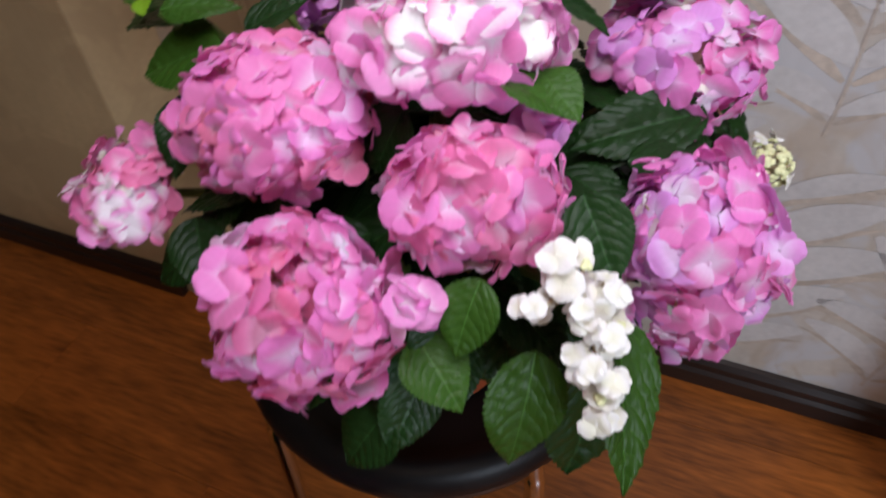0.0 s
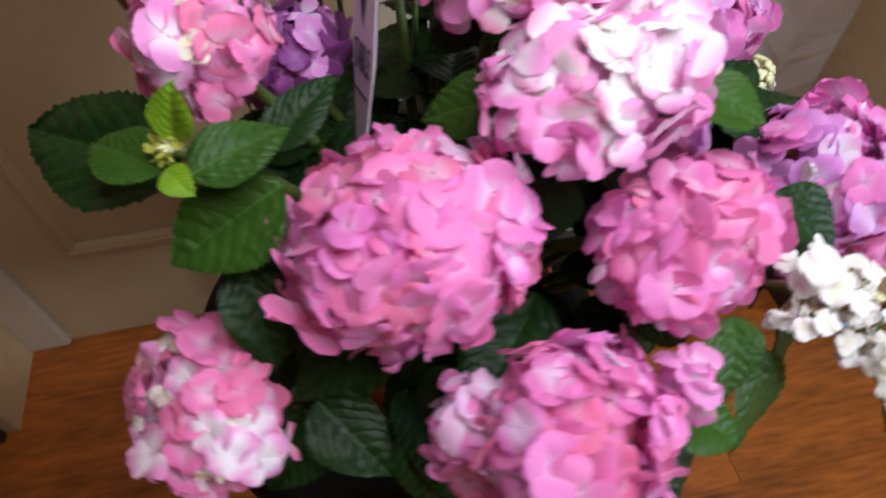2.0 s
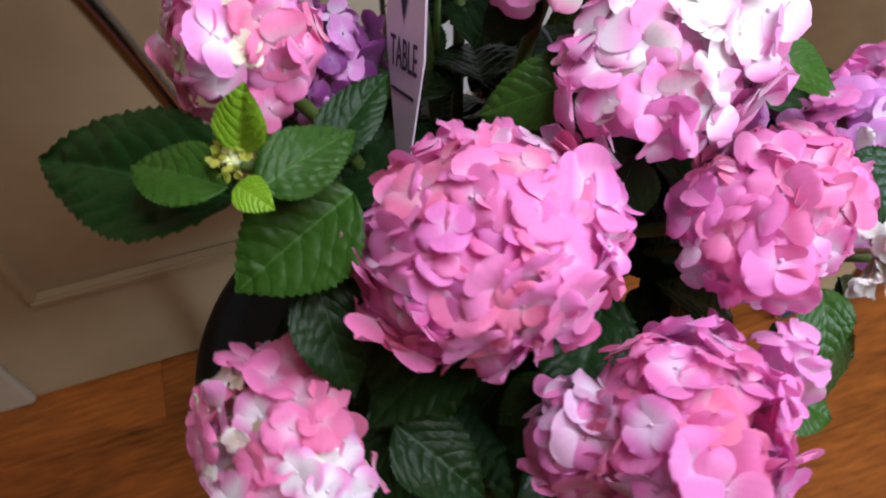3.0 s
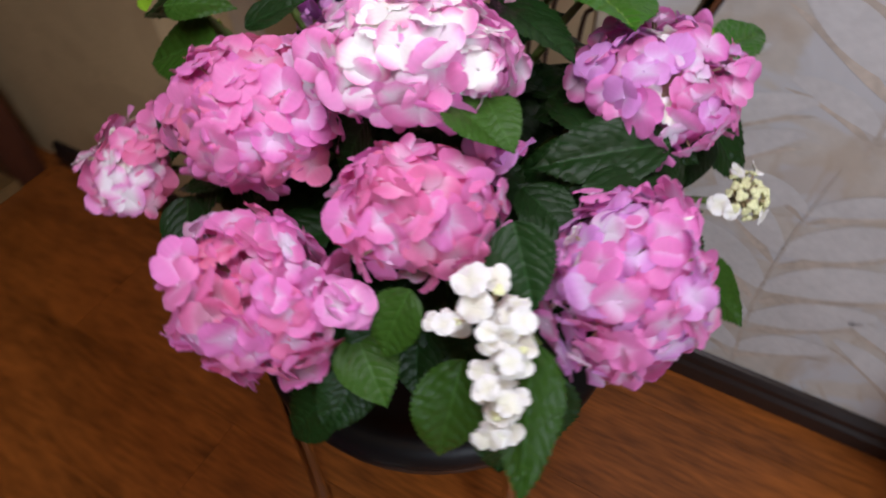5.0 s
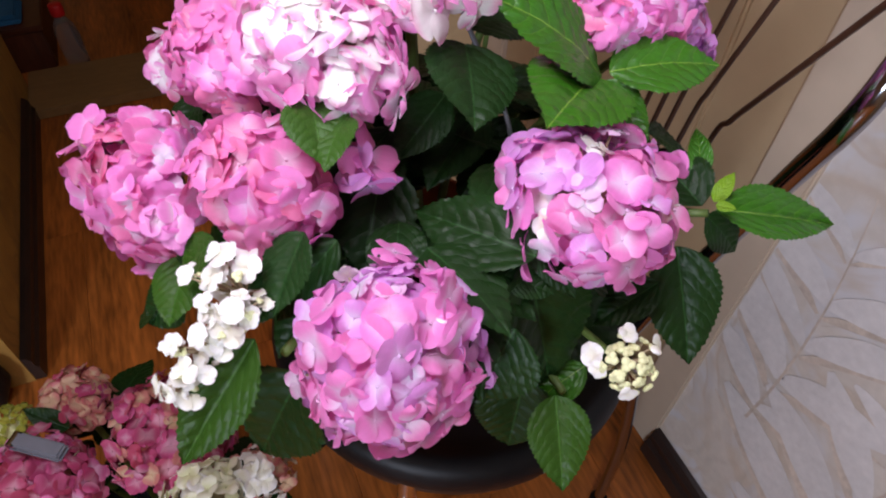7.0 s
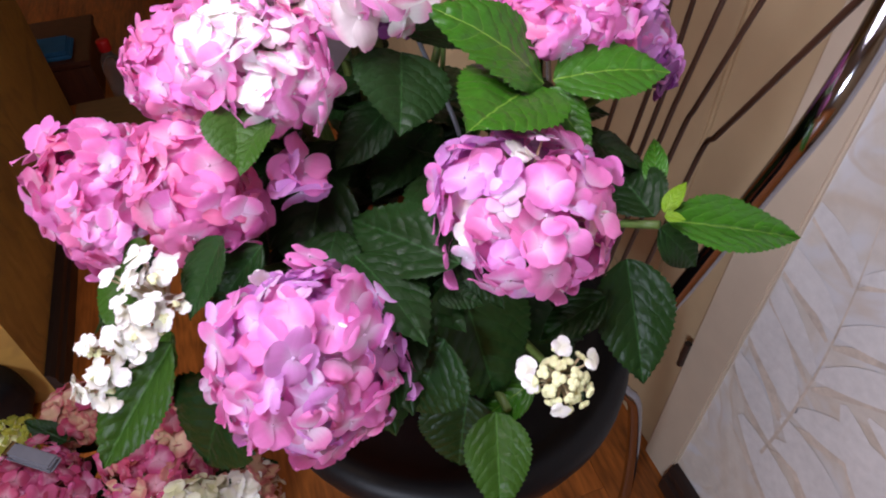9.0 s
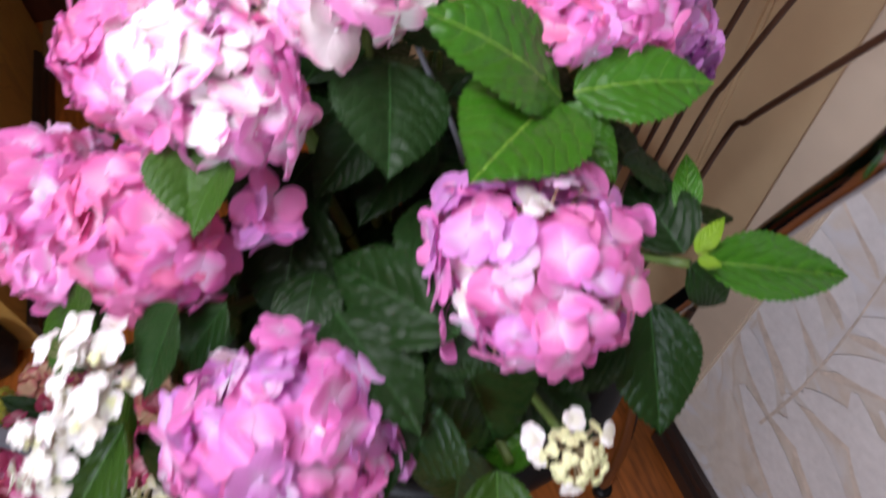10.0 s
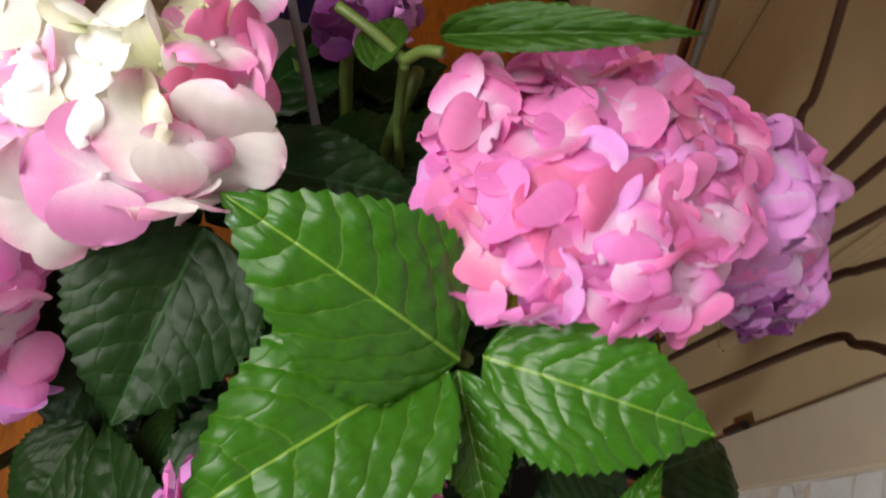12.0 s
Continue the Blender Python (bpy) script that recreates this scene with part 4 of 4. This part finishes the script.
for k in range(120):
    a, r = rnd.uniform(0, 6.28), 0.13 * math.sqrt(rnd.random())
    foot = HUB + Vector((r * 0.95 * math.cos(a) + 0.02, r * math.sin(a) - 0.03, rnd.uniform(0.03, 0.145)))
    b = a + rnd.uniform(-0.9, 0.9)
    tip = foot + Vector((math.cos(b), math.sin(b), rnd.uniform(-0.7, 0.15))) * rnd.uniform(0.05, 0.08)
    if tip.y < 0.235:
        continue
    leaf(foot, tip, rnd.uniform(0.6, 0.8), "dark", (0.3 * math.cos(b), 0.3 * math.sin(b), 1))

# low leaves added to hide the front of the pot, in that dark tone
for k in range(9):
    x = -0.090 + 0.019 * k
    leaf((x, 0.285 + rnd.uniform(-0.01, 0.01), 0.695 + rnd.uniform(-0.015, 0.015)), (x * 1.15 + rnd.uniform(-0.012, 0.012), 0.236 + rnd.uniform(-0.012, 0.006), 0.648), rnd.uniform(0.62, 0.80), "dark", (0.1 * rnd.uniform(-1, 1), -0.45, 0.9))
# more fill leaves at the back, again dark in place of inner shade
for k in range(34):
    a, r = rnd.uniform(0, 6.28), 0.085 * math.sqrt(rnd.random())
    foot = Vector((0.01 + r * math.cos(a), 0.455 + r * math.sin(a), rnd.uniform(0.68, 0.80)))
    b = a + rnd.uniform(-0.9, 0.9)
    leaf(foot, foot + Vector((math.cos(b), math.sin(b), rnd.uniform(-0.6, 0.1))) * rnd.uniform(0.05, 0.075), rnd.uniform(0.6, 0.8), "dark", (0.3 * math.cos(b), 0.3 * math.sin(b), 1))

# ---- the printed label and the support stick ----
long_way = Vector((0.297, 0.272, 0.916)).normalized()
face = Vector((-0.928, 0.300, 0.212))
face = (face - face.dot(long_way) * long_way).normalized()
across = long_way.cross(face)
label_pose = Matrix.Translation((-0.0527, 0.3967, 0.8374)) @ Matrix((across, long_way, face)).transposed().to_4x4()
tag = tagged(empty("plant_label", label_pose), "white plastic plant label with dark blue print on a stick", "plant label")
bm = bmesh.new()
outline = [(-0.021, 0.070), (0.021, 0.070), (0.021, 0.012), (0.008, -0.040), (-0.008, -0.040), (-0.021, 0.012)]
front = [bm.verts.new((x, y, 0.0005)) for x, y in outline]
rear = [bm.verts.new((x, y, -0.0005)) for x, y in outline]
bm.faces.new(front[::-1])
bm.faces.new(rear)
for k in range(6):
    bm.faces.new((front[k], front[(k + 1) % 6], rear[(k + 1) % 6], rear[k]))
bmesh.ops.recalc_face_normals(bm, faces=bm.faces)
part("card", bm, CARD, tag)
part("back_print", box(bmesh.new(), -0.0205, 0.0205, 0.013, 0.069, -0.0012, -0.0008), VIOLET, tag, "violet printed back")


def words(text, x, y, size, parent):
    curve = bpy.data.curves.new("print", "FONT")
    curve.body, curve.size, curve.align_x, curve.extrude = text, size, "CENTER", 0.0001
    ob = new("print_source", curve)
    me = bpy.data.meshes.new_from_object(ob.evaluated_get(bpy.context.evaluated_depsgraph_get()))
    bpy.data.objects.remove(ob)
    me.materials.clear()
    me.materials.append(INK)
    return child("print", me, parent, Matrix.Translation((x, y, 0.0009)) @ Matrix.Diagonal((0.72, 1.35, 1, 1)), "tall dark blue capitals")


words("TABLE", 0.0, 0.003, 0.0150, tag)
bm = bmesh.new()
box(bm, -0.014, 0.012, -0.0085, -0.0070, 0.0008, 0.001)
part("print_bar", bm, INK, tag, "thin line of small print")
bm = bmesh.new()
mark = [bm.verts.new((x, y, 0.0010)) for x, y in ((-0.008, 0.045), (0.0, 0.024), (0.008, 0.045), (0.003, 0.049), (-0.003, 0.049))]
bm.faces.new(mark)
part("emblem", bm, INK, tag, "dark blue printed mark")
part("spike", tube(bmesh.new(), [(0.0, -0.04, 0.0), (-0.005, -0.24, 0.03)], 0.0015, 6), GREY_STICK, tag)
stick = tagged(empty("support_stick", Matrix()), "thin grey wire plant stick pushed into the pot", "plant stick")
part("wire", tube(bmesh.new(), smooth_path([(0.04, 0.40, 0.60), (0.066, 0.403, 0.74), (0.062, 0.405, 0.798), (0.021, 0.410, 0.842), (-0.017, 0.4147, 0.882), (-0.022, 0.415, 0.888)]), 0.0016, 8), GREY_STICK, stick)

# ---- the second hydrangea on the floor ----
LOW = Vector((-0.20, 0.10, 0.0))
low_plant = tagged(empty("potted_hydrangea", Matrix.Translation(LOW)), "dark pink hydrangea in a black pot standing on the floor", "plant")
bm = lathe(bmesh.new(), [(0, 0.001), (0.07, 0.001), (0.075, 0.005), (0.092, 0.14), (0.098, 0.142), (0.10, 0.16), (0.094, 0.16), (0.09, 0.14), (0, 0.14)], 36)
part("pot", bm, VINYL, low_plant, "black plastic pot", True)
for (x, y, z), radii, count, size, mats, seed, text in (
    ((-0.205, 0.012, 0.350), (0.070, 0.058), 140, 0.027, ((CRIMSON, 0.75), (ROSE, 0.25)), 31, "dusky pink flower head"),
    ((-0.170, 0.155, 0.355), (0.068, 0.058), 140, 0.026, ((CRIMSON, 0.85), (SALMON, 0.15)), 32, "crimson flower head"),
    ((-0.285, 0.095, 0.350), (0.044, 0.038), 80, 0.020, ((SALMON, 0.8), (CRIMSON, 0.2)), 33, "salmon flower head, half open"),
    ((-0.078, 0.138, 0.350), (0.046, 0.042), 60, 0.026, ((CREAM, 0.8), (SNOW, 0.2)), 34, "cream flower head"),
    ((-0.302, 0.022, 0.350), (0.036, 0.028), 90, 0.010, ((LIME, 1.0),), 35, "lime-yellow flower head in bud"),
    ((-0.065, 0.205, 0.340), (0.036, 0.032), 40, 0.024, ((SALMON, 0.5), (SNOW, 0.5)), 36, "pale flower head"),
    ((-0.215, -0.075, 0.350), (0.036, 0.034), 45, 0.026, ((SNOW, 1.0),), 37, "white flower head"),
):
    axis = (Vector((x, y, z)) - LOW - Vector((0, 0, 0.15))).normalized() + Vector((0, 0, 0.6))
    flower_head(low_plant, (x, y, z), radii, axis, count, size, mats, seed, text, heart=BUD if seed == 35 else PEDICEL)
    tip = Vector((x, y, z)) - LOW
    part("stem", tube(bmesh.new(), smooth_path([(tip.x * 0.2, tip.y * 0.2, 0.14), tip * 0.6 + Vector((0, 0, 0.06)), tip]), 0.004, 7), STEM, low_plant, "", True)
for k in range(46):
    a, r = rnd.uniform(0, 6.28), 0.12 * math.sqrt(rnd.random())
    foot = LOW + Vector((r * math.cos(a), r * math.sin(a), rnd.uniform(0.2, 0.32)))
    b = a + rnd.uniform(-0.8, 0.8)
    leaf(foot, foot + Vector((math.cos(b), math.sin(b), rnd.uniform(-0.6, 0.1))) * rnd.uniform(0.07, 0.10), rnd.uniform(0.6, 0.8), "dark", (0.3 * math.cos(b), 0.3 * math.sin(b), 1), low_plant)
leaf((-0.245, 0.075, 0.37), (-0.285, 0.05, 0.395), 0.5, "dark", (0.4, 0, 1), low_plant)

# a grey clip lying on the low flower head
clip = tagged(empty("hair_clip", Matrix.Translation((-0.216, 0.047, 0.408)) @ Matrix.Rotation(radians(32), 4, "Z")), "grey plastic clip lying on the low flower head", "clip")
part("jaw", box(bmesh.new(), -0.030, 0.030, -0.009, 0.009, 0, 0.005, 0.002), GREY_PLASTIC, clip)
part("jaw", box(bmesh.new(), -0.026, 0.030, -0.008, 0.008, 0.0075, 0.012, 0.002), GREY_PLASTIC, clip)
part("spring", tube(bmesh.new(), [(-0.026, -0.008, 0.006), (-0.026, 0.008, 0.006)], 0.006, 10), DARK_CHROME, clip)

# things beyond the doorway and by the walls
locker = tagged(empty("storage_box", ROOM), "dark red-brown wooden box in the dim next room", "box")
part("body", box(bmesh.new(), -1.95, -1.66, -0.42, -0.13, 0.0, 0.115, 0.004), BROWN_WOOD, locker)
part("lid", box(bmesh.new(), -1.96, -1.655, -0.425, -0.125, 0.1155, 0.130, 0.003), BROWN_WOOD, locker)
cloth = tagged(empty("folded_cloth", ROOM), "folded blue cloth lying on the wooden box", "cloth")
bm = box(bmesh.new(), -1.80, -1.68, -0.30, -0.17, 0.1305, 0.142, 0.004)
part("fold", bm, BLUE_CLOTH, cloth)
part("fold", box(bmesh.new(), -1.795, -1.69, -0.295, -0.18, 0.1425, 0.152, 0.004), BLUE_CLOTH, cloth)
bottle = tagged(empty("bottle", ROOM @ Matrix.Translation((-1.66, -0.075, 0.0))), "clear plastic bottle with a red cap on the floor", "bottle")
part("body", lathe(bmesh.new(), [(0, 0.001), (0.026, 0.001), (0.030, 0.008), (0.030, 0.10), (0.024, 0.125), (0.012, 0.145), (0.012, 0.155)], 24), CLEAR, bottle, "clear plastic body", True)
part("cap", lathe(bmesh.new(), [(0.0165, 0.150), (0.0175, 0.153), (0.0175, 0.178), (0.015, 0.181), (0, 0.181)], 20), RED, bottle, "red screw cap", True)
sack = tagged(empty("black_bag", ROOM @ Matrix.Translation((-0.595, -0.30, 0.0))), "slumped black bag on the floor by the partition", "bag")
bm = bmesh.new()
for v in bmesh.ops.create_icosphere(bm, subdivisions=4, radius=1)["verts"]:
    k = 1 + 0.16 * noise.noise(v.co * 1.7) + 0.05 * noise.noise(v.co * 5)
    v.co = Vector((v.co.x * 0.055 * k, v.co.y * 0.075 * k, max(0.001, 0.075 + v.co.z * 0.09 * k)))
part("body", bm, VINYL, sack, "", True)
part("handle", tube(bmesh.new(), smooth_path([(-0.02, -0.03, 0.14), (-0.02, -0.02, 0.17), (0.0, 0.02, 0.175), (0.0, 0.035, 0.14)]), 0.004, 8), VINYL, sack, "", True)
rack = tagged(empty("tube_rack", ROOM), "chromed tube rack with a white shelf near the floor", "rack")
for y, z, x0 in ((0.490, 0.014, 0.525), (0.524, 0.034, 0.553)):
    part("tube", tube(bmesh.new(), [(x0, y, z), (x0 + 0.5, y + 0.03, z)], 0.0095, 14), SKY_CHROME, rack, "", True)
part("end_cap", tube(bmesh.new(), [(0.522, 0.490, 0.014), (0.527, 0.490, 0.014)], 0.0105, 14), CHROME, rack, "bright chrome end cap", True)
part("post", tube(bmesh.new(), [(0.99, 0.52, 0.001), (0.99, 0.52, 0.12)], 0.0095, 12), SKY_CHROME, rack, "", True)
part("shelf", box(bmesh.new(), 0.69, 1.05, 0.545, 0.74, 0.03, 0.045, 0.003), CARD, rack, "white shelf board")

# ---- floor planks ----
floor = tagged(empty("floor", ROOM), "red-brown wood laminate floor", "floor", kind="structure")
part("underlay", box(bmesh.new(), -2.7, 2.32, -2.42, 0.9, -0.06, -0.0125), DARK_WOOD, floor)
PLANKS = {}
row = 0
n = -2.42
while n < 0.9:
    u = -2.7 - (0.43 * row) % 1.29
    while u < 2.3:
        u0, u1, n1 = max(u, -2.7), min(u + 1.29, 2.32), min(n + 0.193, 0.9)
        size = (round(u1 - u0, 3), round(n1 - n, 3))
        if size not in PLANKS:
            PLANKS[size] = mesh_of("plank", box(bmesh.new(), 0.0002, size[0] - 0.0002, 0.0002, size[1] - 0.0002, -0.012, 0, 0.0006), PLANK)
        if size[0] > 0.01:
            child("plank", PLANKS[size], floor, Matrix.Translation((u0, n, 0)))
        u += 1.29
    n += 0.193
    row += 1
